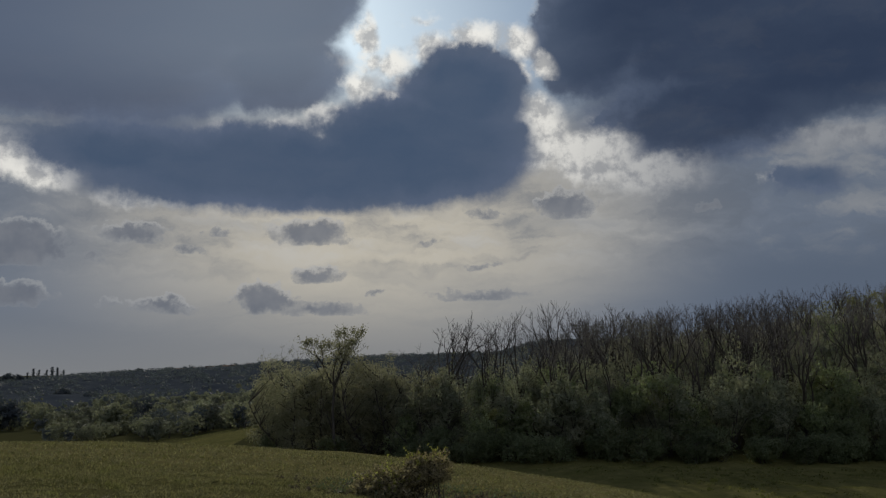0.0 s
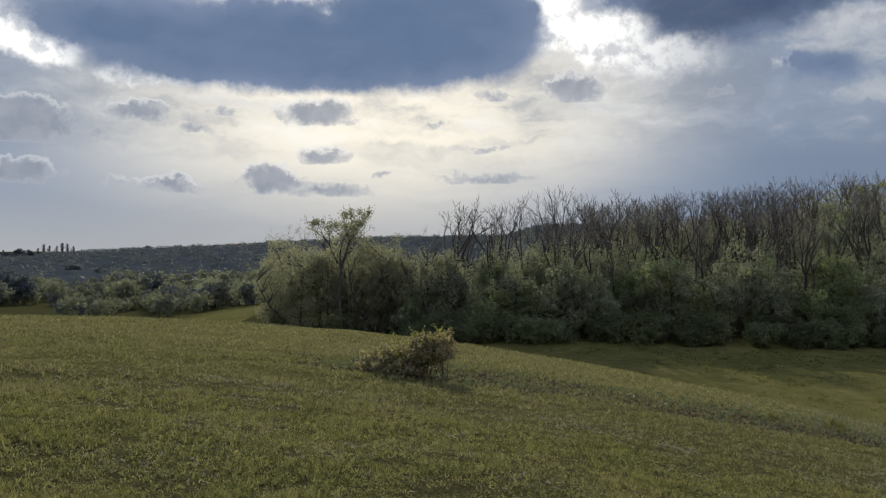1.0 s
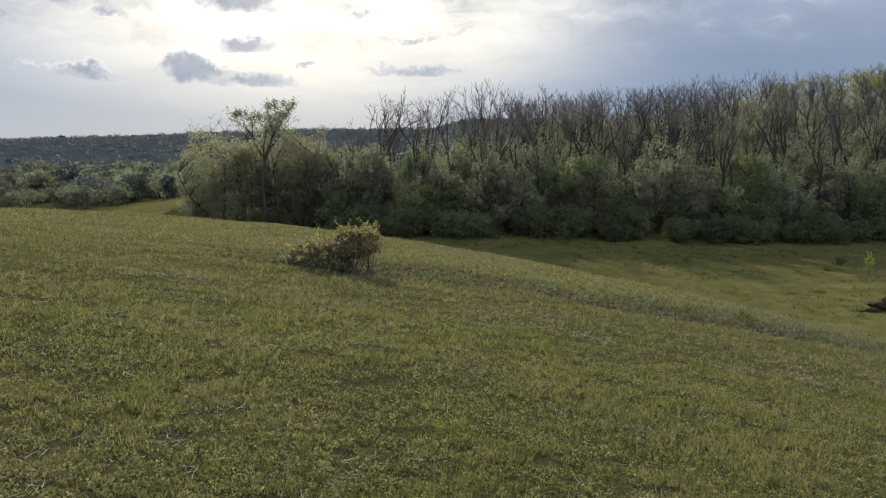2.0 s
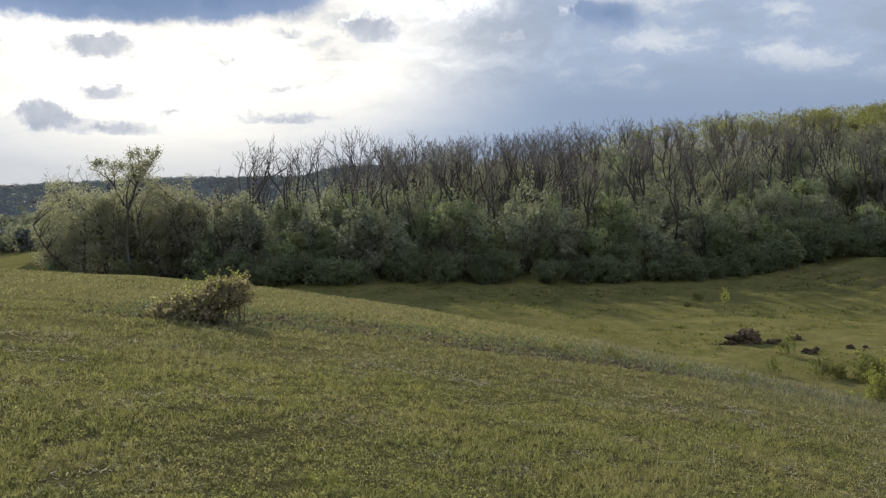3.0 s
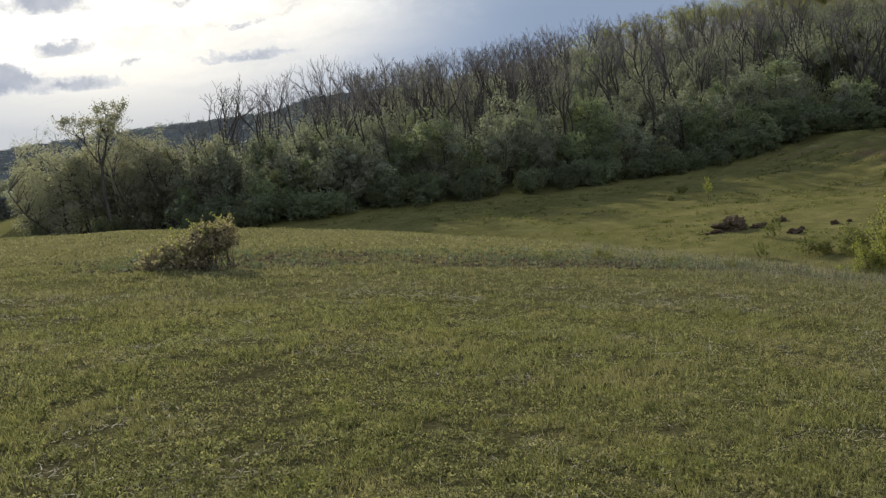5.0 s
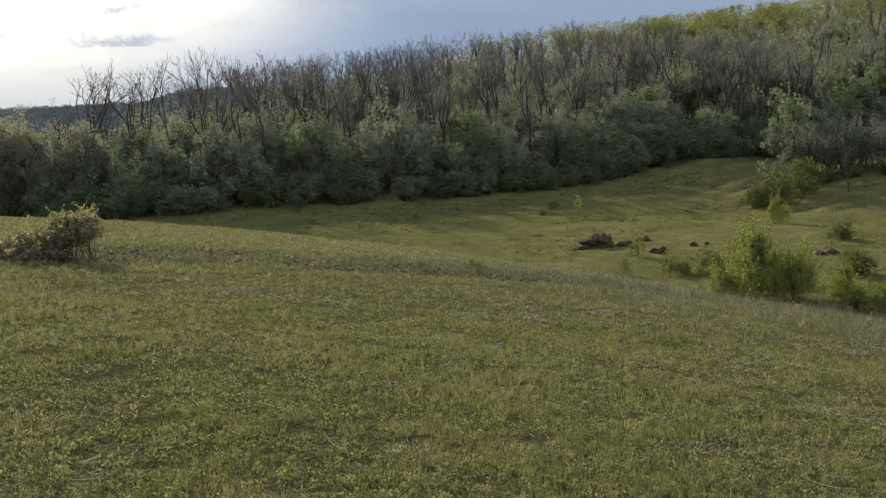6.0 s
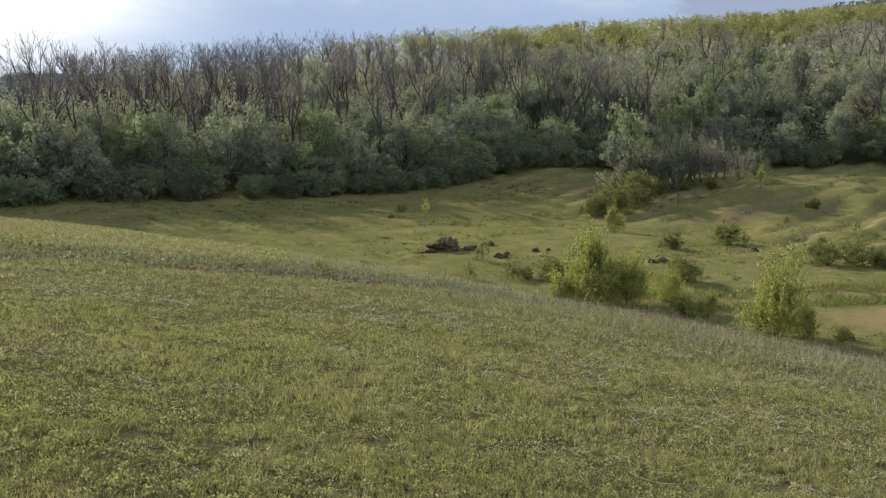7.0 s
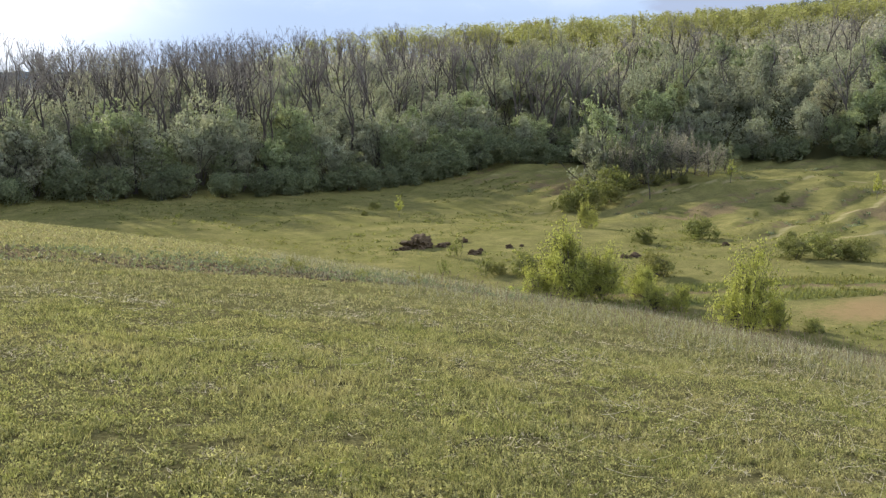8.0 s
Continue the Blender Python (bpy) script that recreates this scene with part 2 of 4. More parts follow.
def ground_material():
    m, n, out = material("meadow_ground")
    place = n.add("ShaderNodeNewGeometry").outputs["Position"]
    marks = n.add("ShaderNodeAttribute", attribute_name="soil").outputs["Fac"]
    clay = n.add("ShaderNodeAttribute", attribute_name="clay").outputs["Fac"]
    straw = n.add("ShaderNodeAttribute", attribute_name="straw").outputs["Fac"]
    lush = n.add("ShaderNodeAttribute", attribute_name="lush").outputs["Fac"]
    wood = n.add("ShaderNodeAttribute", attribute_name="litter_shade").outputs["Fac"]
    blades = n.noise(n.vec("MULTIPLY", place, (1, 1, 0.3)), 26.0, 5, 0.7)
    tufts = n.noise(place, 3.2, 5, 0.6)
    wide = n.noise(place, 0.28, 4, 0.55)
    near = n.add("ShaderNodeAttribute", attribute_name="near_dark").outputs["Fac"]
    colour = n.mix(n.span(blades, 0.32, 0.68), (0.094, 0.092, 0.035), (0.194, 0.181, 0.073))
    colour = n.mix(n.math("MULTIPLY", n.span(tufts, 0.45, 0.7), 0.45), colour, (0.175, 0.16, 0.068))
    colour = n.mix(n.math("MULTIPLY", n.span(wide, 0.42, 0.62), 0.5), colour, (0.108, 0.112, 0.037))
    mottle = n.noise(place, 0.9, 6, 0.68)
    colour = n.mix(n.math("SUBTRACT", 1.0, n.span(mottle, 0.32, 0.58)), colour, n.mix(1.0, colour, (0.78, 0.8, 0.78), "MULTIPLY"))
    colour = n.mix(n.span(mottle, 0.5, 0.72), colour, n.mix(1.0, colour, (1.22, 1.2, 1.2), "MULTIPLY"))
    colour = n.mix(n.math("MULTIPLY", n.span(n.math("ADD", straw, n.math("MULTIPLY", n.math("SUBTRACT", tufts, 0.5), 0.8)), 0.2, 0.9), 0.6), colour, (0.22, 0.19, 0.09))
    colour = n.mix(n.math("MULTIPLY", n.span(n.math("ADD", lush, n.math("MULTIPLY", n.math("SUBTRACT", tufts, 0.5), 0.9)), 0.3, 0.8), 0.7), colour, (0.112, 0.132, 0.045))
    # Dark brown takes over towards the camera, under the modelled blades.
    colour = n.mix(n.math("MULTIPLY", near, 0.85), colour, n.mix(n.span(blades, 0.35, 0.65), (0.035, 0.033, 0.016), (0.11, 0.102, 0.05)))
    earth = n.mix(n.span(blades, 0.35, 0.65), (0.085, 0.068, 0.037), (0.185, 0.15, 0.085))
    colour = n.mix(n.span(n.math("ADD", marks, n.math("MULTIPLY", n.math("SUBTRACT", tufts, 0.5), 1.6)), 0.4, 0.75), colour, earth)
    colour = n.mix(n.span(n.math("ADD", clay, n.math("MULTIPLY", n.math("SUBTRACT", tufts, 0.5), 0.8)), 0.3, 0.8), colour, n.mix(n.span(wide, 0.4, 0.6), (0.215, 0.158, 0.08), (0.18, 0.148, 0.07)))
    # Leaf litter in the wood; down the valley, shade between plants painted in.
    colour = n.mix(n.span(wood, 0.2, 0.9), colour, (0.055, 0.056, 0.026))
    trod = n.add("ShaderNodeAttribute", attribute_name="trod").outputs["Fac"]
    colour = n.mix(n.math("MULTIPLY", n.span(n.math("ADD", trod, n.math("MULTIPLY", n.math("SUBTRACT", tufts, 0.5), 0.6)), 0.35, 0.8), 0.6), colour, (0.25, 0.225, 0.125))
    skin = n.add("ShaderNodeBsdfPrincipled")
    n.put(skin.inputs["Base Color"], colour)
    skin.inputs["Roughness"].default_value = 0.95
    skin.inputs["Specular IOR Level"].default_value = 0.0
    lump = n.add("ShaderNodeBump")
    lump.inputs["Strength"].default_value, lump.inputs["Distance"].default_value = 0.8, 0.06
    n.put(lump.inputs["Height"], n.math("ADD", n.math("MULTIPLY", blades, 0.4), tufts))
    n.put(skin.inputs["Normal"], lump.outputs[0])
    n.tree.links.new(skin.outputs[0], out.inputs[0])
    return m


GROUND = ground_material()
BARK = solid_material("dark_bark", (0.045, 0.041, 0.037), (0.11, 0.1, 0.09), 9.0, 0.95, 0.6, (1, 1, 0.2))
TWIG = solid_material("bare_twig", (0.11, 0.1, 0.093), (0.21, 0.195, 0.183), 12.0, 0.95, 0.2)
LEAF_GREEN = leaf_material("spring_leaf", (0.19, 0.225, 0.138), (0.355, 0.41, 0.245), through_light=0.56)
LEAF_GREY = leaf_material("silvery_leaf", (0.23, 0.25, 0.197), (0.385, 0.405, 0.315), (0.3, 0.28, 0.21), 0.54)
LEAF_YELLOW = leaf_material("young_yellow_leaf", (0.18, 0.19, 0.065), (0.32, 0.32, 0.13), through_light=0.45)
LEAF_YOUNG = leaf_material("shrub_leaf", (0.25, 0.27, 0.07), (0.46, 0.47, 0.145), (0.36, 0.35, 0.125), 0.57, vary=0.18)
LEAF_BROWN = leaf_material("brown_bud", (0.19, 0.18, 0.162), (0.37, 0.355, 0.32), (0.26, 0.24, 0.21), 0.5)
LEAF_HAZE = leaf_material("budding_leaf", (0.23, 0.235, 0.19), (0.38, 0.385, 0.31), (0.3, 0.275, 0.235), 0.54)
LEAF_BUSH = leaf_material("bank_bush_leaf", (0.12, 0.14, 0.045), (0.27, 0.285, 0.095), (0.24, 0.22, 0.1))
LEAF_HEDGE = leaf_material("bank_hedge_leaf", (0.1, 0.112, 0.038), (0.225, 0.235, 0.078))
# Greyed and lightened: the valley's haze is part of this leaf colour.
LEAF_SCRUB = leaf_material("valley_scrub_leaf", (0.15, 0.165, 0.135), (0.26, 0.275, 0.22), (0.22, 0.215, 0.18), 0.4)
LEAF_DARK = leaf_material("dark_leaf", (0.125, 0.152, 0.094), (0.225, 0.262, 0.155))
LEAF_OLIVE = leaf_material("olive_leaf", (0.28, 0.28, 0.215), (0.42, 0.41, 0.315), (0.36, 0.34, 0.27), 0.56)
# Distance haze is put into these blue-grey leaf and canopy colours.
LEAF_FAR_HAZE = leaf_material("far_haze_leaf", (0.1, 0.122, 0.152), (0.14, 0.163, 0.19), (0.128, 0.142, 0.16), 0.3)
FAR_HAZE_CANOPY = solid_material("far_haze_canopy", (0.062, 0.074, 0.09), (0.085, 0.099, 0.116), 0.12, 1.0, 0.0)
LEAF_ROSE = leaf_material("rose_leaf", (0.21, 0.18, 0.115), (0.46, 0.4, 0.26), (0.29, 0.18, 0.11), dry_share=0.2, vary=0.3)
PLASTER = solid_material("whitewash", (0.62, 0.6, 0.55), (0.8, 0.78, 0.72), 0.8, 0.9, 0.1)
TILES = solid_material("old_tiles", (0.12, 0.08, 0.06), (0.24, 0.17, 0.13), 2.0, 0.85, 0.3)
PANE = solid_material("dark_pane", (0.02, 0.022, 0.025), (0.05, 0.055, 0.06), 1.0, 0.15, 0.0)
EARTH = solid_material("turned_earth", (0.05, 0.037, 0.023), (0.12, 0.09, 0.057), 14.0, 0.95, 0.9)


# ---- shape helpers ----
def link_mesh(name, verts, faces, mat, parent=None, label=""):
    mesh = bpy.data.meshes.new(name)
    verts = np.asarray(verts, dtype=np.float32).reshape(-1, 3)
    faces = np.asarray(faces, dtype=np.int32)
    size = faces.shape[1]
    mesh.vertices.add(len(verts))
    mesh.vertices.foreach_set("co", verts.ravel())
    mesh.loops.add(faces.size)
    mesh.loops.foreach_set("vertex_index", faces.ravel())
    mesh.polygons.add(len(faces))
    mesh.polygons.foreach_set("loop_start", np.arange(0, faces.size, size, dtype=np.int32))
    mesh.update(calc_edges=True)
    mesh.validate()
    mesh.materials.append(mat)
    ob = new(name, mesh)
    if parent:
        ob.parent = parent
    return tagged(ob, label)


class Tubes:
    """Tapered limbs, gathered into one mesh."""

    def __init__(self):
        self.verts, self.faces = [], []

    def limb(self, points, radii, sides=5):
        points = np.asarray(points, float)
        start = len(self.verts)
        for i, (p, r) in enumerate(zip(points, radii)):
            d = points[min(i + 1, len(points) - 1)] - points[max(i - 1, 0)]
            d = d / (np.linalg.norm(d) + 1e-9)
            a = np.cross(d, (0.31, 0.95, 0.1))
            a /= np.linalg.norm(a) + 1e-9
            b = np.cross(d, a)
            for k in range(sides):
                w = 2 * math.pi * k / sides
                self.verts.append(p + r * (math.cos(w) * a + math.sin(w) * b))
        for i in range(len(points) - 1):
            for k in range(sides):
                q, k2 = start + i * sides, (k + 1) % sides
                self.faces.append((q + k, q + k2, q + sides + k2, q + sides + k))

    def link(self, name, mat, parent, label=""):
        return link_mesh(name, self.verts, self.faces, mat, parent, label)


def unit(v):
    return v / (np.linalg.norm(v, axis=1, keepdims=True) + 1e-9)


def leaves(centres, size, rng, long=1.4, upright=0.0, out=None):
    """A small pointed leaf at each centre: vertices and faces. out: the way each one faces, if not at random."""
    n = len(centres)
    face = rng.normal(size=(n, 3)) * (0.6 if out is not None else 1.0) + (0, 0, upright)
    if out is not None:
        face = face + out
    face = unit(face)
    a = unit(np.cross(face, rng.normal(size=(n, 3))))
    b = np.cross(face, a)
    s = (size * rng.uniform(0.6, 1.4, n))[:, None]
    back = centres - a * s * long * 0.4
    v = np.stack([back - b * s * 0.5, back + b * s * 0.5, centres + a * s * long * 0.6], 1).reshape(-1, 3)
    return v, np.arange(3 * n).reshape(n, 3)


def bend(p, d, length, steps, rng, wander, rise=0.0):
    """A crooked line from p."""
    out, d = [np.array(p, float)], np.array(d, float)
    for _ in range(steps):
        d = d + rng.normal(size=3) * wander + (0, 0, rise)
        d /= np.linalg.norm(d)
        out.append(out[-1] + d * length / steps)
    return np.array(out), d


def root(name, label, category, group=""):
    ob = new(name)
    ob.empty_display_size = 0.3
    return tagged(ob, label, category, group)

# ---- the lie of the land ----
def smax(a, b, k):
    h = np.clip(0.5 + 0.5 * (a - b) / k, 0, 1)
    return b + (a - b) * h + k * h * (1 - h)


def sstep(a, b, v):
    t = np.clip((v - a) / (b - a), 0, 1)
    return t * t * (3 - 2 * t)


def ramp(v, k):
    return 0.5 * (v + np.sqrt(v * v + k * k))


def edge_of_wood(x):
    """How far away (y) the foot of the wood lies at x."""
    return 81.5 - 3.2 * (1 - sstep(40.0, 74.0, x)) - 0.0135 * ramp(x - 52.0, 8.0) ** 2 + 0.055 * ramp(-x + 2.0, 6.0) ** 1.9


def waves(x, y, size, seed):
    """Gentle swells, about -1 to 1."""
    s = np.zeros_like(x)
    r = np.random.default_rng(seed)
    for i in range(6):
        w = r.uniform(0.6, 1.9) / size
        t = r.uniform(0, math.tau)
        s = s + np.sin((x * math.cos(t) + y * math.sin(t)) * w * math.tau + r.uniform(0, math.tau))
    return s / 3.0


def patchy(x, y, size, seed):
    """Uneven patches without a pattern, 0 to 1."""
    grid = np.random.default_rng(seed).uniform(size=(128, 128))
    total, weight = 0.0, 0.0
    for k in range(3):
        u, v = np.asarray(x) / size * 2 ** k + 37.0 * k, np.asarray(y) / size * 2 ** k + 11.0 * k
        i, j = np.floor(u).astype(int), np.floor(v).astype(int)
        a, b = u - i, v - j
        a, b = a * a * (3 - 2 * a), b * b * (3 - 2 * b)
        i, j, i2, j2 = i % 128, j % 128, (i + 1) % 128, (j + 1) % 128
        value = (grid[i, j] * (1 - a) + grid[i2, j] * a) * (1 - b) + (grid[i, j2] * (1 - a) + grid[i2, j2] * a) * b
        total, weight = total + value / 2 ** k, weight + 1 / 2 ** k
    return total / weight


def terrace(x, y):
    """Low scarps across the far bank: their height, and where the earth is broken."""
    s = (0.93 * y - 0.22 * x + 3.4 * patchy(x, y, 13.0, 15)) / 3.1
    part_up = s - np.floor(s)
    where = sstep(46.0, 54.0, x) * (1 - sstep(88.0, 100.0, x)) * sstep(24.0, 34.0, y) * sstep(0.28, 0.44, patchy(x, y, 8.0, 16))
    return 0.45 * where * (sstep(0.0, 0.26, part_up) - part_up), where * (1 - sstep(0.1, 0.2, part_up)) * sstep(0.3, 0.52, patchy(x, y, 3.0, 18))


def ground_height(x, y):
    x, y = np.asarray(x, float), np.asarray(y, float)
    # the convex meadow on which the camera stands
    th = 1.486
    u, v = x * math.sin(th) + y * math.cos(th), x * math.cos(th) - y * math.sin(th)
    hill = -0.1096 * x - 0.01453 * y - 0.00469 * u * u - 0.00119 * v * v
    back = sstep(5.0, -60.0, y + 0.4 * x)
    hill = hill * (1 - back) + back * (0.05 * ramp(-y, 20.0) - 0.05 * np.clip(x, -200, 200))
    # the valley floor, falling away to the far left
    along = 0.87 * x + 0.5 * y
    floor = -7.5 + 3.4 * (1 - np.exp(-0.075 * ramp(along - 78.0, 10.0) / 3.4))
    floor = floor - 5.0 * sstep(110.0, 330.0, y - 1.1 * x) + 0.25 * waves(x, y, 42.0, 3)
    # the floor dips before the wood
    hollow = np.exp(-(((x - 42.0) / 13.0) ** 2 + ((y - 76.0) / 11.0) ** 2))
    # knolls on the far bank
    floor = floor + 1.3 * np.exp(-(((x - 63.0) / 9.0) ** 2 + ((y - 59.0) / 7.0) ** 2)) + 0.8 * np.exp(-(((x - 74.0) / 8.0) ** 2 + ((y - 50.0) / 9.0) ** 2))
    floor = floor + (1.5 * (patchy(x, y, 10.0, 9) - 0.5) + 0.6 * (patchy(0.45 * x, y + 0.3 * x, 2.6, 10) - 0.5)) * sstep(48.0, 62.0, along) * (1 - sstep(120.0, 150.0, along)) * (1 - hollow) - 0.5 * hollow
    # small terraces trodden into the far bank
    floor = floor + terrace(x, y)[0]
    # wooded slope
    behind = y - edge_of_wood(x)
    cap = 3.0 + 0.125 * np.clip(x, 0, 118)
    rise = cap * (1 - np.exp(-0.2 * ramp(behind, 8.0) / cap)) * sstep(-60.0, 20.0, x + 0.1 * behind)
    rise = rise * (1 - 0.75 * sstep(75.0, 190.0, behind) * (1 - sstep(60.0, 105.0, x)))
    # ridges far away
    far = 18.5 * sstep(-520.0, 20.0, x) * sstep(300.0, 1000.0, y) * (1 - 0.3 * sstep(20.0, 160.0, x)) + 36.0 * np.exp(-(((x - 390.0) / 125.0) ** 2 + ((y - 170.0) / 150.0) ** 2))
    land = smax(np.maximum(hill, -60.0), floor + rise + far, 0.7)
    near = np.hypot(x, y)
    land = land - 0.02 * track_mask(x, y)
    return land + 0.2 * (patchy(x, y, 3.5, 5) - 0.5) * sstep(2.0, 8.0, near) * (near < 200) + 0.05 * (patchy(x, y, 0.9, 6) - 0.5) * (near < 60)


def height_at(x, y):
    return float(ground_height(np.array([x]), np.array([y]))[0])


def place_on(az, r, sink=0.0):
    """A spot at a heading and distance from where the camera stands."""
    x, y = r * math.sin(radians(az)), r * math.cos(radians(az))
    return x, y, height_at(x, y) - sink


def steps(edges, fine, grow, reach):
    """Grid lines: even between the edges, then ever wider out to the horizon."""
    lines = [edges[0]]
    for (lo, hi), gap in zip(zip(edges, edges[1:]), fine):
        lines.extend(np.linspace(lo, hi, max(2, round((hi - lo) / gap)))[1:])
    for sign, end, gap in ((-1, lines[0], fine[0]), (1, lines[-1], fine[-1])):
        while abs(end) < reach:
            gap *= grow
            end += sign * gap
            lines.append(end)
    return np.sort(np.array(lines))


def strip(x, y, centre, half, soft):
    return 1 - sstep(half, half + soft, np.abs(y - centre))


def ground_masks(x, y, z):
    """Where the earth is bare, sandy, dry, lush, near, under fallen leaves, or darkened for far shaded growth."""
    r = np.hypot(x, y)
    low = sstep(-5.0, -6.8, z) * (1 - sstep(100.0, 120.0, r))
    trods = strip(x, y, 41.0 + 0.25 * (x - 60) + 0.8 * np.sin(x / 6.0), 0.06, 0.45) + strip(x, y, 36.5 - 0.05 * (x - 50) + 0.5 * np.sin(x / 5.0), 0.06, 0.45)
    trods = trods + strip(x, y, 56.0 - 0.25 * (x - 60) + np.sin(x / 6.0), 0.05, 0.45) + 0.7 * strip(x, y, 69.0 - 0.3 * (x - 75) + np.sin(x / 7.0), 0.1, 0.5)
    wet = (y - 27.0) + 0.62 * (x - 36.5) + 0.7 * np.sin(x / 2.3) * patchy(x, y, 4.0, 25)
    mud = 0.9 * np.exp(-((wet - 0.6) / 0.55) ** 2) * (x > 27) * (1 - sstep(50.0, 60.0, x)) * low
    return {
        "soil": np.maximum(mud, np.maximum(np.maximum(track_mask(x, y), 0.8 * terrace(x, y)[1] * (z < -3.0) * (r < 110)), 0.85 * low * sstep(0.5, 0.64, patchy(x, 1.7 * y, 5.0, 21)) * sstep(64.0, 72.0, 0.87 * x + 0.5 * y) * sstep(48.0, 55.0, x))),
        "clay": 1.6 * np.exp(-(((x - 39.5) / 6.5) ** 2 + ((y - 22.6) / 2.0) ** 2)) * (0.35 + 0.9 * patchy(x, y, 3.0, 23)),
        "straw": 0.6 * sstep(15.6, 17.5, y + 0.15 * x) * (1 - low) * (r < 70) + 0.5 * sstep(9.0, 15.0, x) * (1 - low) * (r < 40) + 0.22 * low,
        "trod": np.clip(trods, 0, 1) * sstep(44.0, 50.0, x) * (y < edge_of_wood(x) - 3),
        "near_dark": 1 - sstep(7.0, 20.0, r),
        # Outside the wood this darkens the ground in place of shaded growth.
        "litter_shade": np.maximum(sstep(260.0, 330.0, y), np.maximum(sstep(-1.0, 4.0, y - edge_of_wood(x)) * (x > -25), 0.8 * sstep(100.0, 150.0, y - 0.25 * x) * sstep(0.2, 0.4, patchy(x, y, 60.0, 14)) * (1 - np.exp(-(((x + 29.0) / 9.0) ** 2 + ((y - 131.0) / 16.0) ** 2))))),
        "lush": (np.exp(-((wet + 1.5) / 0.6) ** 2) + np.exp(-((wet - 1.7) / 0.7) ** 2) + 0.35 * np.exp(-(wet / 2.6) ** 2)) * (x > 24) * (1 - sstep(60.0, 80.0, x)),
    }


def make_ground():
    gx, gy = steps((-24.0, 22.0, 96.0), (0.3, 0.55), 1.12, 3600.0), steps((1.0, 24.0, 92.0), (0.28, 0.55), 1.12, 3600.0)
    w, h = len(gx), len(gy)
    x, y = np.meshgrid(gx, gy)
    z = ground_height(x, y)
    verts = np.stack([x, y, z], -1).reshape(-1, 3)
    i = np.arange(w * h).reshape(h, w)[:-1, :-1].ravel()
    faces = np.stack([i, i + 1, i + w + 1, i + w], 1)
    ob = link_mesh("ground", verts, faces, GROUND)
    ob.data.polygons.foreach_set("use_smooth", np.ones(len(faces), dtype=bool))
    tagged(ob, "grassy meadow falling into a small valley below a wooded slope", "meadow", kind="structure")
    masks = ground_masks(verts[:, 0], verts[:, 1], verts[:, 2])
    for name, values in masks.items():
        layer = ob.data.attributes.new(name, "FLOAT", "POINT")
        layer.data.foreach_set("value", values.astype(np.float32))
    return ob


def track_mask(x, y):
    """The strip of bare earth along the brow of the meadow."""
    line = 15.3 - 0.05 * x + 0.25 * np.sin(x * 0.8)
    d = np.asarray(y) - line
    return sstep(-1.3, -0.6, d) * (1 - sstep(1.2, 2.6, d)) * sstep(-4.0, 0.5, x) * (1 - sstep(9.5, 14.0, x))


make_ground()


# ---- trees and shrubs ----
def bare_tree(seed, tall, forks=3, spread_out=0.5, label="tall bare tree with a dark trunk and upswept limbs", name="bare_tree", group="bare trees of the wood", leafy=0, mat=None, size=0.12, stem=0.42, shrink=0.7, lean=0.1, last=5, girth=0.0155, thinnest=0.011):
    """A slender tree still almost without leaves: a swaying trunk that forks again and again into fine twigs."""
    r = np.random.default_rng(seed)
    base = root(name, label, "tree", group)
    trunk, fine, buds = Tubes(), Tubes(), []
    thick = girth * tall

    def grow(p, d, length, radius, depth):
        steps = (7, 5, 4, 3, 2, 1)[depth]
        line, end = bend(p, d, length, steps, r, 0.1 + 0.035 * depth, 0.05)
        thin = radius * 0.66
        (trunk if depth < 3 else fine).limb(line, np.linspace(radius, thin, len(line)), (6, 5, 4, 3, 3, 3)[depth])
        if depth == last:
            if leafy:
                buds.append(line[r.integers(0, len(line), leafy)] + r.normal(size=(leafy, 3)) * 0.22)
            return
        count = forks if depth == 0 else int(r.integers(2, 4))
        turn = r.uniform(0, 6.28)
        for k in range(count):
            a = turn + k * 6.28 / count + r.normal() * 0.35
            side = np.array((math.cos(a), math.sin(a), 0.0)) * spread_out * r.uniform(0.55, 1.35)
            out = end + side + (0, 0, 0.12)
            grow(line[-1], out / np.linalg.norm(out), length * shrink * r.uniform(0.75, 1.15) * (1.0 if depth else 0.72), max(thin * 0.78, thinnest), depth + 1)
        for k in range((1, 1, 2, 1, 0)[depth]):
            j = int(r.integers(max(1, steps // 2), steps))
            out = end * 0.7 + r.normal(size=3) * (0.7, 0.7, 0.2) * (spread_out + 0.35)
            grow(line[j], out / np.linalg.norm(out), length * shrink * r.uniform(0.45, 0.75) * (1.0 if depth else 0.6), max(thin * 0.5, thinnest), min(depth + 2, last))

    way = np.array((r.normal() * lean, r.normal() * lean, 1.0))
    grow((0, 0, -0.3), way / np.linalg.norm(way), tall * stem, thick, 0)
    top = max(v[2] for v in fine.verts)
    for tubes in (trunk, fine):
        tubes.verts = [v * (tall / top) for v in tubes.verts]
    trunk.link("trunk", BARK, base, "dark furrowed trunk with forking limbs")
    tagged(fine.link("branchwork" if leafy else "crown", TWIG, base, "fine grey twigs"), kind="stuff")
    if leafy:
        v, f = leaves(np.concatenate(buds) * (tall / top), size, r, 1.4, 0.4)
        link_mesh("crown", v, f, mat, base, "thin crown of young leaves")
    return base


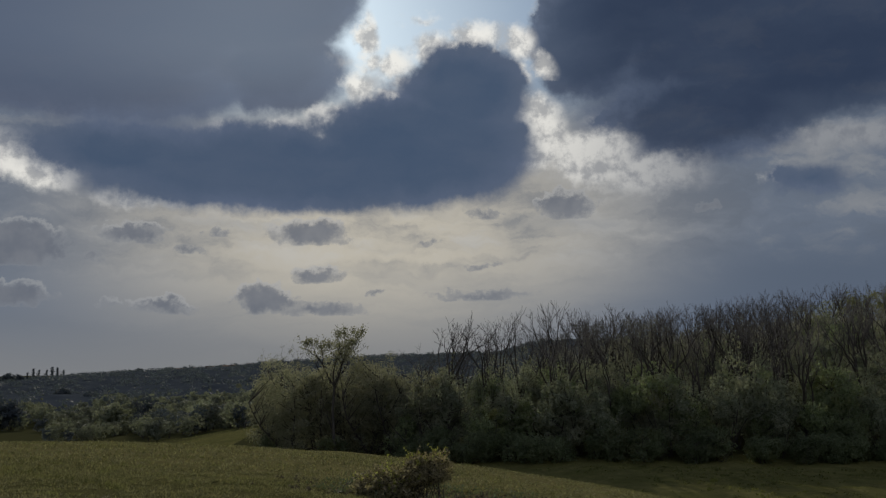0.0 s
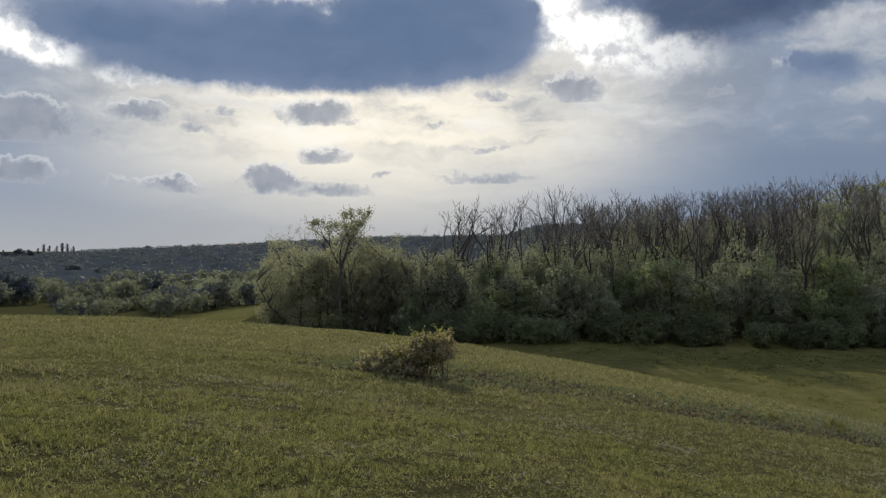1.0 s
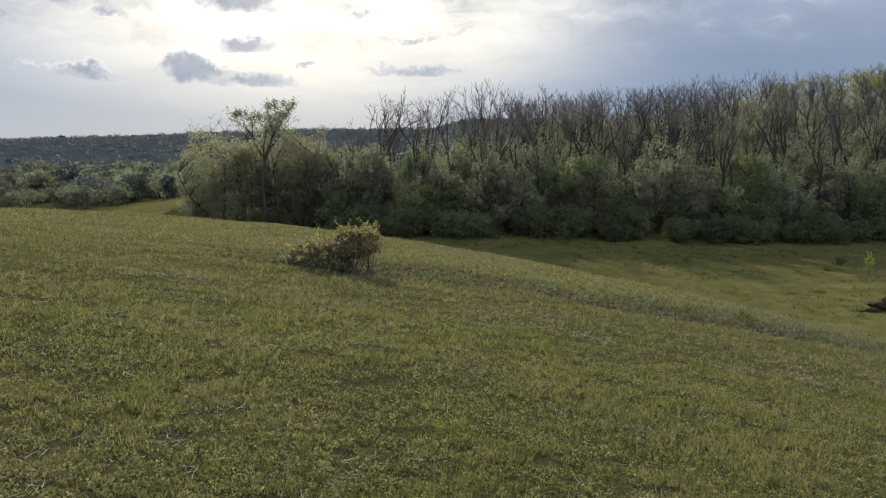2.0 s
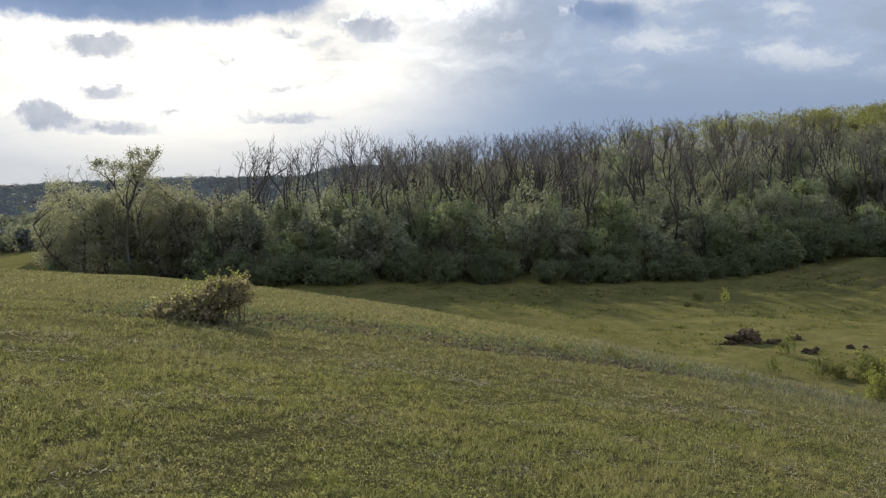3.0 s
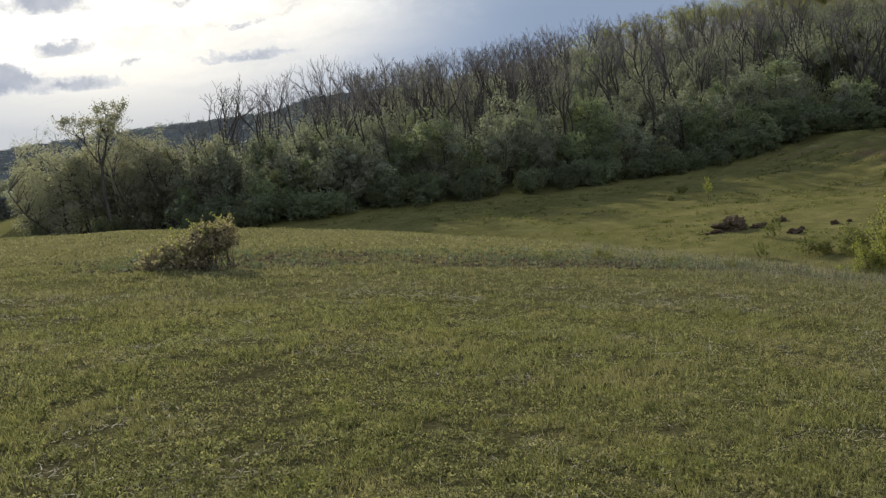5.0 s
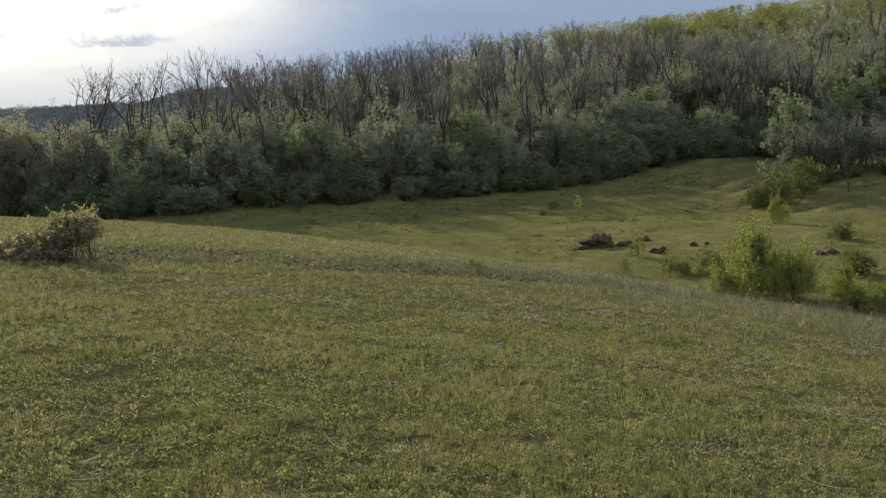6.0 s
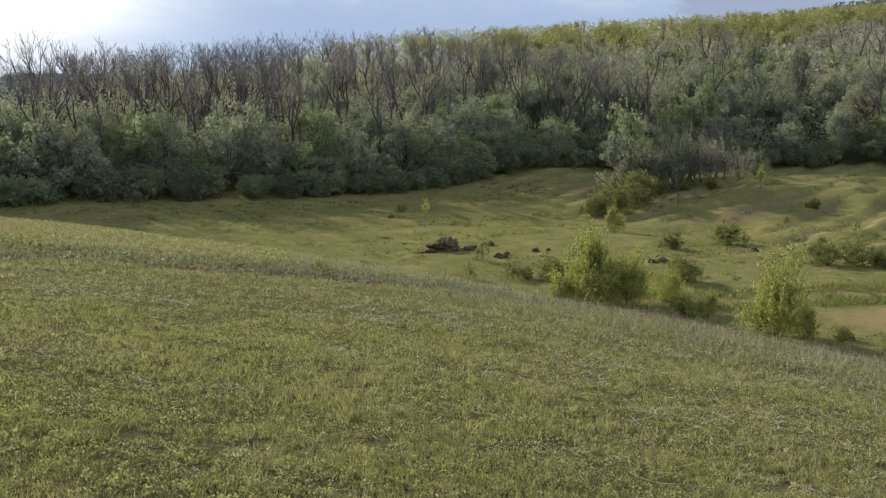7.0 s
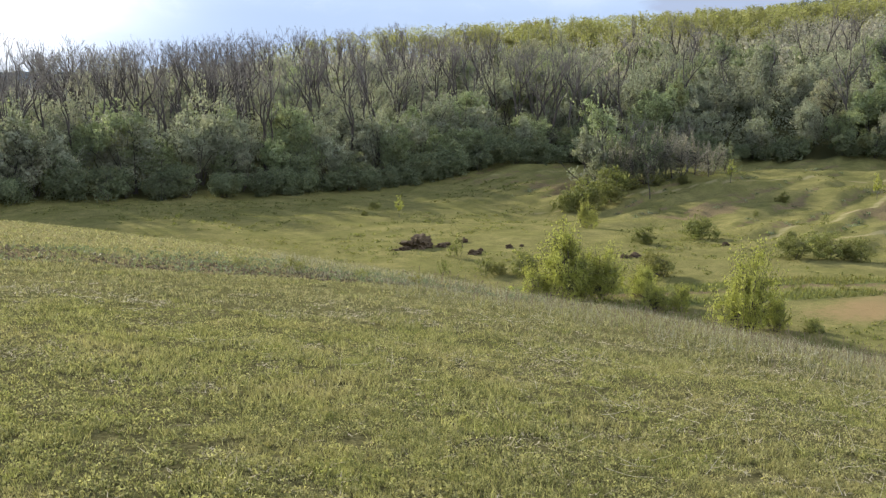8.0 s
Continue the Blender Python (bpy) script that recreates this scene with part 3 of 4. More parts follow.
def leafy_tree(seed, name, label, mat, tall, wide, clumps, per, size, group="", bole=0.08, blob=0.4, shoots=0, twiggy=0.5, low=0.0, cone=0.0, pad=1.5, flat=0.75):
    """A tree or shrub with an uneven crown of leaf clumps on real limbs."""
    r = np.random.default_rng(seed)
    base = root(name, label, "tree" if bole > 0.15 else "shrub", group)
    wood = Tubes()
    foot = tall * bole
    lobes = [(r.uniform(-0.3, 0.3) * wide, r.uniform(-0.3, 0.3) * wide, r.uniform(0.3, 0.72), r.uniform(0.5, 0.95)) for _ in range(6)]
    lobes.append((0, 0, 0.5, 1.0))
    centres = []
    while len(centres) < clumps:
        lx, ly, lz, ls = lobes[r.integers(len(lobes))]
        d = r.normal(size=3)
        d /= np.linalg.norm(d)
        q = r.uniform(0.25, 1.0) ** 0.45 * ls
        p = np.array((lx + d[0] * q * wide * 0.36, ly + d[1] * q * wide * 0.36, foot + (tall - foot) * (lz - low + d[2] * q * 0.45)))
        p[:2] *= 1 + cone * (0.35 - p[2] / tall)
        if max(foot * 0.8, 0.1) < p[2] < tall * 1.04:
            centres.append(p)
    centres = np.array(centres)
    stems = max(3, int(wide)) if bole < 0.15 else 1
    top = []
    for k in range(stems):
        lean = 0.28 if stems > 1 else 0.07
        ln, _d = bend((r.normal() * 0.1 * (stems > 1), r.normal() * 0.1 * (stems > 1), -0.25), (r.normal() * lean, r.normal() * lean, 1), tall * 0.74, 6, r, 0.1, 0.05)
        wood.limb(ln, np.linspace(0.018 * tall, 0.006 * tall, len(ln)) * (1 if stems == 1 else 0.6), 5)
        top.extend(ln[1:])
    top = np.array(top)
    for c in centres[: int(len(centres) * twiggy)]:
        near = top[np.argmin(np.linalg.norm(top - c * (1, 1, 0.8), axis=1))]
        mid = (near + c) / 2 + r.normal(size=3) * 0.06 * wide / 3
        wood.limb((near, mid, c), (0.005 * tall, 0.0035 * tall, 0.0015 * tall), 3)
    off = unit(r.normal(size=(len(centres) * per, 3))) * r.uniform(0.3, 1.0, (len(centres) * per, 1)) ** 0.5
    spots = np.repeat(centres, per, 0) + off * blob * pad * (1, 1, flat) * np.repeat(r.uniform(0.5, 1.3, len(centres)), per)[:, None]
    for _ in range(shoots):
        c = centres[r.integers(len(centres))]
        out = (c - (0, 0, tall * 0.2)) / np.linalg.norm(c - (0, 0, tall * 0.2)) * 0.5 + r.normal(size=3) * 0.2 + (0, 0, 0.8)
        ln, _d = bend(c, out / np.linalg.norm(out), tall * r.uniform(0.12, 0.3), 5, r, 0.1)
        wood.limb(ln, np.linspace(0.004 * tall, 0.0012 * tall, 6), 3)
        spots = np.concatenate([spots, np.repeat(ln, 5, 0) + r.normal(size=(30, 3)) * size * 0.5])
        off = np.concatenate([off, r.normal(size=(30, 3))])
    ways = off + 0.55 * unit(spots - (0, 0, foot + (tall - foot) * 0.4)) + (0, 0, 0.15)
    ways, spots = ways[spots[:, 2] > 0.03], spots[spots[:, 2] > 0.03]
    if stems == 1:
        wood.link("trunk", BARK, base, "dark trunk and limbs")
    else:
        tagged(wood.link("branchwork", BARK, base, "many thin dark stems"), kind="stuff")
    v, f = leaves(spots, size, r, 1.4, 0.0, ways)
    link_mesh("crown", v, f, mat, base)
    return base


def plant(kind, x, y, turn, size, sink=0.1, label="", tall=1.0):
    """Puts a kind of plant on the ground: the first time the plant itself, then copies."""
    m = pose(x, y, height_at(x, y) - sink, 0, 0, turn) @ Matrix.Diagonal((size, size, size * tall, 1))
    ob = kind
    if kind.get("planted"):
        ob = copy_thing(kind, Matrix.Identity(4))
    kind["planted"] = 1
    ob.matrix_basis = m
    return tagged(ob, label)


rng = np.random.default_rng(11)


def pick(kinds):
    return kinds[int(rng.integers(len(kinds)))]


BARE = [bare_tree(20 + k, 12.0, 2 + k % 2, 0.27 + 0.04 * (k % 4), stem=0.5 + 0.03 * (k % 3), lean=0.07, last=4, girth=0.0175, thinnest=0.021) for k in range(8)]
EDGE, SLOPE = "leafy trees at the foot of the wood", "leafy trees on the slope"
GREEN = [leafy_tree(40 + k, "leafy_tree", "leafy tree in fresh green at the edge of the wood", LEAF_GREEN, 6.0, 4.6, 70, 80, 0.13, EDGE, 0.07, 0.46, shoots=26, twiggy=0.5, pad=1.3, flat=0.9) for k in range(4)]
GREY = [leafy_tree(50 + k, "leafy_tree", "leafy tree with dull grey-green leaves in the wood", LEAF_GREY, 6.4, 4.6, 72, 80, 0.12, EDGE, 0.07, 0.46, shoots=26, twiggy=0.5, pad=1.3, flat=0.9) for k in range(4)]
OAK = [leafy_tree(230 + k, "oak", "oak in young leaf with a dark forking trunk", (LEAF_GREY, LEAF_GREEN, LEAF_GREY, LEAF_OLIVE)[k], 8.6, 4.8, 60, 80, 0.125, SLOPE, 0.25, 0.5, shoots=20, twiggy=1.0, pad=1.25, flat=0.85) for k in range(4)]
DARK = [leafy_tree(60 + k, "wood_edge_shrub", "dense dark green shrub at the foot of the wood", LEAF_DARK, 3.2, 3.8, 90, 38, 0.125, "shrubs at the foot of the wood", 0.02, 0.36, low=0.1) for k in range(3)]
OLIVE = [leafy_tree(80 + k, "olive_tree", "broad leafy tree in dull olive with hanging twigs", LEAF_OLIVE, 8.8, 5.6, 220, 56, 0.1, "broad trees at the end of the wood", 0.03, 0.48, low=0.06) for k in range(3)]
AIRY = [bare_tree(90 + k, 12.6, (4, 4)[k], (0.5, 0.44)[k], "tall slender tree with a thin crown of young leaves", "airy_tree", "tall trees at the end of the wood", (1, 12)[k], LEAF_OLIVE, 0.12, 0.64, (0.6, 0.54)[k]) for k in range(2)]
TWIGGY = bare_tree(98, 11.8, 5, 0.6, "bare tree with a round twiggy crown", stem=0.56, shrink=0.62, lean=0.03, girth=0.0125, thinnest=0.02, last=4)
BUDDED = [bare_tree(240 + k, 12.0, 3, 0.33, "tall budding tree with a grey haze of twigs", "budding_tree", "budding trees of the wood", 4, LEAF_BROWN, 0.09, 0.5, lean=0.07, girth=0.0135, thinnest=0.015) for k in range(3)]
YELLOW = [bare_tree(70 + k, 10.5, 3, 0.5, "slender tree with young yellow-green leaves on the ridge", "ridge_tree", "trees of the ridge", 14, LEAF_YELLOW, 0.17, 0.42, last=4) for k in range(4)]

# the foot of the wood
for x in np.arange(-2.0, 104.0, 1.9):
    px = x + rng.uniform(-0.9, 0.9)
    plant(pick(DARK), px, edge_of_wood(px) + rng.uniform(0.0, 1.5), rng.uniform(0, 360), rng.uniform(0.75, 1.15))
for x in np.arange(-4.0, 106.0, 2.7):
    px = x + rng.uniform(-1.2, 1.2)
    plant(pick((GREEN, GREY)[int(rng.integers(2))]), px, edge_of_wood(px) + 3.0 + rng.uniform(-0.8, 1.6), rng.uniform(0, 360), rng.uniform(0.65, 1.15))
for px, back, size in ((20.0, 4.0, 1.2), (27.0, 5.0, 1.4), (29.5, 6.0, 1.3), (36.0, 5.0, 1.3)):
    plant(pick((GREEN, GREY)[int(px) % 2]), px, edge_of_wood(px) + back, rng.uniform(0, 360), size)
# up the slope
for k in range(230):
    px = rng.uniform(-6, 150) if k < 130 else rng.uniform(30, 130)
    py = edge_of_wood(px) + 7 + rng.uniform(0, 1) ** 1.3 * 48
    plant(pick((GREEN, GREY, GREY)[int(rng.integers(3))]), px, py, rng.uniform(0, 360), rng.uniform(0.6, 1.1) + (0.2 if px > 55 else 0.0))
for k in range(120):
    px = rng.uniform(58, 150) if k < 60 else rng.uniform(78, 140)
    py = edge_of_wood(px) + 9 + rng.uniform(0, 1) * 62
    plant(pick(OAK), px, py, rng.uniform(0, 360), rng.uniform(0.66, 1.0))
for k in range(270):
    px = rng.uniform(6, 150) if k < 150 else rng.uniform(9, 76)
    py = edge_of_wood(px) + 5 + rng.uniform(0, 1) ** 1.15 * (70 if k < 150 else 40)
    plant(pick(BARE), px, py, rng.uniform(0, 360), rng.uniform(0.8, 1.08) - 0.001 * (py - edge_of_wood(px)))
for px, back, size in ((0.1, 9.0, 1.1), (-2.2, 10.0, 0.86), (2.6, 12.0, 0.84), (4.6, 10.0, 0.93), (6.0, 12.0, 0.98), (8.5, 11.0, 1.08), (11.5, 12.0, 1.1)):
    plant(TWIGGY if abs(px) < 3 else pick(BARE), px, edge_of_wood(px) + back, rng.uniform(0, 360), size)
for k in range(46):
    px = rng.uniform(26, 90)
    plant(pick(BARE), px, edge_of_wood(px) + rng.uniform(56, 96), rng.uniform(0, 360), rng.uniform(0.72, 0.95))
for k in range(110):
    px = rng.uniform(84, 190)
    py = edge_of_wood(min(px, 112)) + 66 + rng.uniform(0, 1) * 60
    plant(pick(YELLOW), px, py, rng.uniform(0, 360), rng.uniform(0.66, 0.88))
for k in range(12):
    px = rng.uniform(10, 34)
    plant(pick(BUDDED), px, edge_of_wood(px) + 5 + rng.uniform(0, 1) * 26, rng.uniform(0, 360), rng.uniform(0.78, 0.98))
for k in range(14):
    px = rng.uniform(0, 20)
    plant(pick((OAK[0], OAK[1], GREEN[k % 4])), px, edge_of_wood(px) + 4 + rng.uniform(0, 1) * 7, rng.uniform(0, 360), rng.uniform(0.68, 0.86), label="leafy tree with grey-green leaves near the end of the wood")
# the broad end of the wood
for az, r, size in ((-10.0, 96, 0.84), (-8.9, 92, 1.0), (-7.4, 90, 1.02), (-5.9, 91, 0.98), (-4.3, 89, 1.0), (-2.9, 88, 0.92), (-9.4, 104, 1.1), (-6.5, 100, 1.1), (-1.5, 90, 0.95), (-3.6, 98, 1.1), (-0.2, 89, 0.85)):
    x, y, z = place_on(az, r)
    plant(pick(OLIVE), x, y, rng.uniform(0, 360), 1.16 * size)
for az, r, size, k in ((-7.9, 96, 1.05, 0), (-6.35, 86, 0.99, 1), (-9.2, 97, 0.94, 0)):
    x, y, z = place_on(az, r)
    plant(AIRY[k], x, y, rng.uniform(0, 360), size)
for az, r, size in ((-0.3, 91, 1.06), (1.4, 95, 0.9)):
    x, y, z = place_on(az, r)
    plant(TWIGGY, x, y, 40 * az, size)
for az, r in ((-10.4, 92), (-6.9, 87), (-1.8, 84), (0.2, 83.5)):
    x, y, z = place_on(az, r)
    plant(pick(DARK), x, y, rng.uniform(0, 360), rng.uniform(0.7, 0.95))


def clump_cover(name, label, mat, spots, per, blob, size, seed, category="wood"):
    """Countless leaf clumps of a wood too dense to tell apart."""
    r = np.random.default_rng(seed)
    c = np.repeat(np.asarray(spots), per, 0)
    off = unit(r.normal(size=c.shape)) * r.uniform(0.4, 1.0, (len(c), 1))
    v, f = leaves(c + off * blob * 1.6 * (1, 1, 0.75), size, r, 1.3, 0.0, off + (0, 0, 0.2))
    return tagged(link_mesh(name, v, f, mat), label, category, kind="stuff")


def over_ground(x, y, low, high):
    z = ground_height(x, y)
    return np.stack([x, y, z + rng.uniform(low, high, len(x))], 1)


# undergrowth between the trees of the slope
x = rng.uniform(-8, 165, 3800)
y = edge_of_wood(np.minimum(x, 112)) + 3 + rng.uniform(0, 1, 3800) ** 1.2 * 100
clump_cover("undergrowth", "tangled grey-green undergrowth filling the wooded slope", LEAF_GREY, over_ground(x, y, 0.3, 3.2), 26, 0.75, 0.2, 5)
x = rng.uniform(6, 150, 3000)
y = edge_of_wood(np.minimum(x, 112)) + 9 + rng.uniform(0, 1, 3000) ** 1.2 * 58
clump_cover("twig_tangle", "grey-green haze of budding twigs between the trunks", LEAF_HAZE, over_ground(x, y, 1.5, 7.2), 30, 0.7, 0.11, 15)
x = rng.uniform(88, 260, 2800)
y = edge_of_wood(np.minimum(x, 112)) + 70 + rng.uniform(0, 1, 2800) * 110
clump_cover("ridge_canopy", "yellow-green canopy of young leaves along the ridge", LEAF_YELLOW, over_ground(x, y, 4.4, 8.2), 24, 0.8, 0.24, 6)
x, y = rng.uniform(200, 480, 2600), rng.uniform(130, 420, 2600)
near = x < 215
clump_cover("distant_wood", "wood on the hill behind the ridge, greyed with haze in its colour", LEAF_FAR_HAZE, over_ground(x[~near], y[~near], 0.5, 5.5), 14, 1.6, 1.0, 7)
# a hamlet on the hill down the valley
HAMLET = [place_on(az, r)[:2] for az, r in ((-15.6, 960), (-14.8, 980), (-13.9, 940), (-12.9, 930), (-12.5, 940), (-17.1, 990), (-11.6, 920))]


def house(x, y, turn, seed):
    """A low farmhouse, far away: walls with a gable roof and windows."""
    r = np.random.default_rng(seed)
    w, d, h, top = r.uniform(6, 8), r.uniform(5, 6), r.uniform(2.8, 3.4), r.uniform(1.6, 2.2)
    base = root("house", "small whitewashed house with a low pitched roof on the hillside", "house", "houses of the hamlet")
    a, b = w / 2, d / 2
    v = [(-a, -b, -1), (a, -b, -1), (a, b, -1), (-a, b, -1), (-a, -b, h), (a, -b, h), (a, b, h), (-a, b, h)]
    link_mesh("wall", v, [(0, 1, 5, 4), (1, 2, 6, 5), (2, 3, 7, 6), (3, 0, 4, 7)], PLASTER, base)
    e = 0.4
    v = [(-a - e, -b - e, h - 0.2), (a + e, -b - e, h - 0.2), (a + e, 0, h + top), (-a - e, 0, h + top), (-a - e, b + e, h - 0.2), (a + e, b + e, h - 0.2),
         (-a - e, -b - e, h - 0.05), (a + e, -b - e, h - 0.05), (a + e, 0, h + top + 0.15), (-a - e, 0, h + top + 0.15), (-a - e, b + e, h - 0.05), (a + e, b + e, h - 0.05)]
    link_mesh("roof", v, [(0, 1, 2, 3), (3, 2, 5, 4), (6, 9, 8, 7), (9, 10, 11, 8), (0, 6, 7, 1), (4, 5, 11, 10), (0, 3, 9, 6), (3, 4, 10, 9), (1, 7, 8, 2), (2, 8, 11, 5)], TILES, base, "dull brown tiled roof")
    for k in (-0.3, 0.0, 0.3):
        v = [(k * w - 0.5, -b - 0.03, 1.0), (k * w + 0.5, -b - 0.03, 1.0), (k * w + 0.5, -b - 0.03, 2.3), (k * w - 0.5, -b - 0.03, 2.3),
             (k * w - 0.5, -b + 0.1, 1.0), (k * w + 0.5, -b + 0.1, 1.0), (k * w + 0.5, -b + 0.1, 2.3), (k * w - 0.5, -b + 0.1, 2.3)]
        link_mesh("window", v, [(0, 1, 2, 3), (4, 7, 6, 5), (0, 4, 5, 1), (1, 5, 6, 2), (2, 6, 7, 3), (3, 7, 4, 0)], PANE, base, "dark window")
    base.matrix_basis = pose(x, y, height_at(x, y), 0, 0, turn)


for k, (x, y) in enumerate(HAMLET):
    house(x, y, (10, -25, 40, 0, 70, 15, -40, 30, 5, 60)[k], 300 + k)
# wooded hills down the valley
x = rng.uniform(-700, 110, 6400)
y = 300 + rng.uniform(0, 1, 6400) ** 0.9 * 850
keep = (x / y > -0.62) & (x / y < 0.12)
for hx, hy in HAMLET:
    keep &= ~((np.abs(x - hx * y / hy) < 8) & (y > hy - 110) & (y < hy + 8))
clump_cover("distant_wood", "dark wooded hill at the end of the valley, haze blue put into its leaves", LEAF_FAR_HAZE, over_ground(x[keep], y[keep], 0.5, 5.0), 46, 2.2, 0.8, 8)
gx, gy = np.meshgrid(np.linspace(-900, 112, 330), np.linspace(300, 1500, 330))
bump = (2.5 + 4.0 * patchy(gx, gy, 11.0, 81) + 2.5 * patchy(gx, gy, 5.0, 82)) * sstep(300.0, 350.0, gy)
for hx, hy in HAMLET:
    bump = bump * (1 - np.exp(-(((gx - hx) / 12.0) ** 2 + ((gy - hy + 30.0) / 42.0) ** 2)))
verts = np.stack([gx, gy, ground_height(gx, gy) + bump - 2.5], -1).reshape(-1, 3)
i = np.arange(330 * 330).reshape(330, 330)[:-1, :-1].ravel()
canopy = link_mesh("distant_canopy", verts, np.stack([i, i + 1, i + 331, i + 330], 1), FAR_HAZE_CANOPY)
tagged(canopy, "canopy of the wooded hill down the valley, coloured with blue-grey haze", "wood", kind="stuff")
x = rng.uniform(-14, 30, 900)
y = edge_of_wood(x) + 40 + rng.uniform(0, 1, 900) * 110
clump_cover("ridge_wood", "dark wood behind the end of the slope, coloured with blue-grey haze", LEAF_FAR_HAZE, over_ground(x, y, 0.5, 3.4), 34, 1.2, 0.3, 27)
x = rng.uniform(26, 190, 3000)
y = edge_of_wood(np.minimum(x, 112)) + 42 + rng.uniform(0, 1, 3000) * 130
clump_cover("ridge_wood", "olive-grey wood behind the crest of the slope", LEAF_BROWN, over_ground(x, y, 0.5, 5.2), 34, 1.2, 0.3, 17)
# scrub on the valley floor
# These trees carry the haze of distance in their leaf colour.
HAZED_TREE = leafy_tree(120, "valley_tree", "large dark tree down the valley, haze blue in its leaf colour", LEAF_FAR_HAZE, 9.0, 8.0, 140, 26, 0.36, "dark trees down the valley", 0.05, 0.7)
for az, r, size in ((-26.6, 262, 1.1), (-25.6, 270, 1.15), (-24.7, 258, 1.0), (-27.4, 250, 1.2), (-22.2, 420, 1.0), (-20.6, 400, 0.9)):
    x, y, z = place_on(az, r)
    plant(HAZED_TREE, x, y, rng.uniform(0, 360), size)
SCRUB = [leafy_tree(110 + k, "valley_shrub", "grey-green shrub on the floor of the valley", (LEAF_SCRUB, LEAF_GREY, LEAF_FAR_HAZE, LEAF_SCRUB)[k], 4.2, 4.2, 64, 22, 0.2, "scrub down the valley", 0.04, 0.34, twiggy=0.25) for k in range(4)]
for az0, az1, r0, r1, count, big in ((-23.0, -12.5, 165, 215, 46, 0.85), (-18.0, -10.5, 150, 200, 34, 1.05), (-20.0, -10.0, 205, 300, 70, 1.75), (-27.0, -20.0, 240, 340, 34, 1.4)):
    for k in range(count):
        x, y, z = place_on(rng.uniform(az0, az1), rng.uniform(r0, r1))
        plant(pick(SCRUB), x, y, rng.uniform(0, 360), big * rng.uniform(0.6, 1.25))
x, y, z = place_on(-18.8, 225)
plant(SCRUB[0], x, y, 40, 2.1, label="large round tree with pale leaves on the valley floor")
for az, r, size in ((-25.5, 930, 1.3), (-24.9, 925, 1.5), (-24.5, 935, 1.4), (-18.0, 900, 1.0)):
    x, y, z = place_on(az, r)
    plant(HAZED_TREE, x, y, rng.uniform(0, 360), size, label="round dark tree on the skyline of the far hill, hazed blue")
# The poplars take the same leaf colour with haze painted in.
POPLAR = leafy_tree(130, "poplar", "slender dark poplar on the skyline, hazed blue", LEAF_FAR_HAZE, 12.0, 1.7, 60, 8, 0.5, "poplars on the skyline", 0.1, 0.3)
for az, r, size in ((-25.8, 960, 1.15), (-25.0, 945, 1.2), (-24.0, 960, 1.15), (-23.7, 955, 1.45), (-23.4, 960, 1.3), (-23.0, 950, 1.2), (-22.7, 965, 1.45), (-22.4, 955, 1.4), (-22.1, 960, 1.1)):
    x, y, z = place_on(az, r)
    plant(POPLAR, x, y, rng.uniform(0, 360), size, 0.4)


# ---- the valley's shrubs ----
YOUNG = [leafy_tree(140 + k, "shrub", "yellow-green shrub in young leaf with long upright shoots", LEAF_YOUNG, 3.7, 3.3, 210, 66, 0.046, "", 0.02, 0.17, 240, 0.9, 0.14, 1.2) for k in range(2)]
ROUND = [leafy_tree(150 + k, "shrub", "round dark green bush on the grassy bank", LEAF_HEDGE, 1.9, 2.4, 100, 42, 0.055, "bushes on the bank", 0.02, 0.15, 16, 0.5, 0.16) for k in range(2)]
FRESH = [leafy_tree(160 + k, "shrub", "fresh green bush on the grassy bank", LEAF_BUSH, 1.9, 2.5, 100, 42, 0.055, "bushes on the bank", 0.02, 0.15, 18, 0.5, 0.16) for k in range(2)]
BROWN = leafy_tree(170, "shrub", "brownish half-bare twiggy bush", LEAF_BUSH, 1.6, 1.6, 50, 9, 0.06, "", 0.02, 0.16, 30, 1.0)
SAPLING = leafy_tree(180, "sapling", "thin sapling with a few young leaves", LEAF_YOUNG, 1.9, 0.9, 22, 9, 0.07, "saplings on the bank", 0.3, 0.1, 10, 1.0)
plant(YOUNG[0], 27.2, 31.9, 20, 1.02, tall=1.14)
plant(YOUNG[1], 28.0, 31.6, 90, 0.72, label="yellow-green shrub in young leaf among others")
plant(YOUNG[1], 29.0, 31.2, 100, 0.78, label="dense yellow-green shrub below a taller one")
plant(YOUNG[1], 25.6, 32.2, 200, 0.5, label="low yellow-green shrub behind the brow")
plant(YOUNG[1], 29.3, 23.1, 80, 0.8, 0.3, tall=1.42)
plant(YOUNG[0], 30.2, 22.6, 250, 0.5, label="low yellow-green shrub beside a taller one")
plant(YOUNG[0], 30.9, 30.4, 30, 0.6, label="low yellow-green shrub between taller ones", tall=0.85)
plant(YOUNG[1], 29.2, 27.9, 300, 0.45, label="low spreading yellow-green shrub", tall=0.9)
plant(YOUNG[0], 30.4, 27.6, 10, 0.42, label="low spreading yellow-green shrub", tall=0.9)
plant(ROUND[0], 34.2, 32.8, 60, 0.95)
plant(FRESH[1], 31.3, 21.5, 160, 0.42)
plant(ROUND[1], 40.7, 40.2, 10, 0.78)
plant(FRESH[0], 47.2, 41.7, 220, 1.15)
plant(ROUND[0], 43.6, 31.6, 70, 0.95)
plant(FRESH[1], 45.0, 30.4, 190, 1.05)
plant(ROUND[1], 46.0, 29.3, 280, 0.9)
plant(ROUND[1], 64.0, 47.7, 40, 0.6)
plant(BROWN, 28.7, 43.0, 0, 0.7)
plant(ROUND[1], 28.9, 37.1, 130, 0.85, label="narrow dark bush at the foot of the bank")
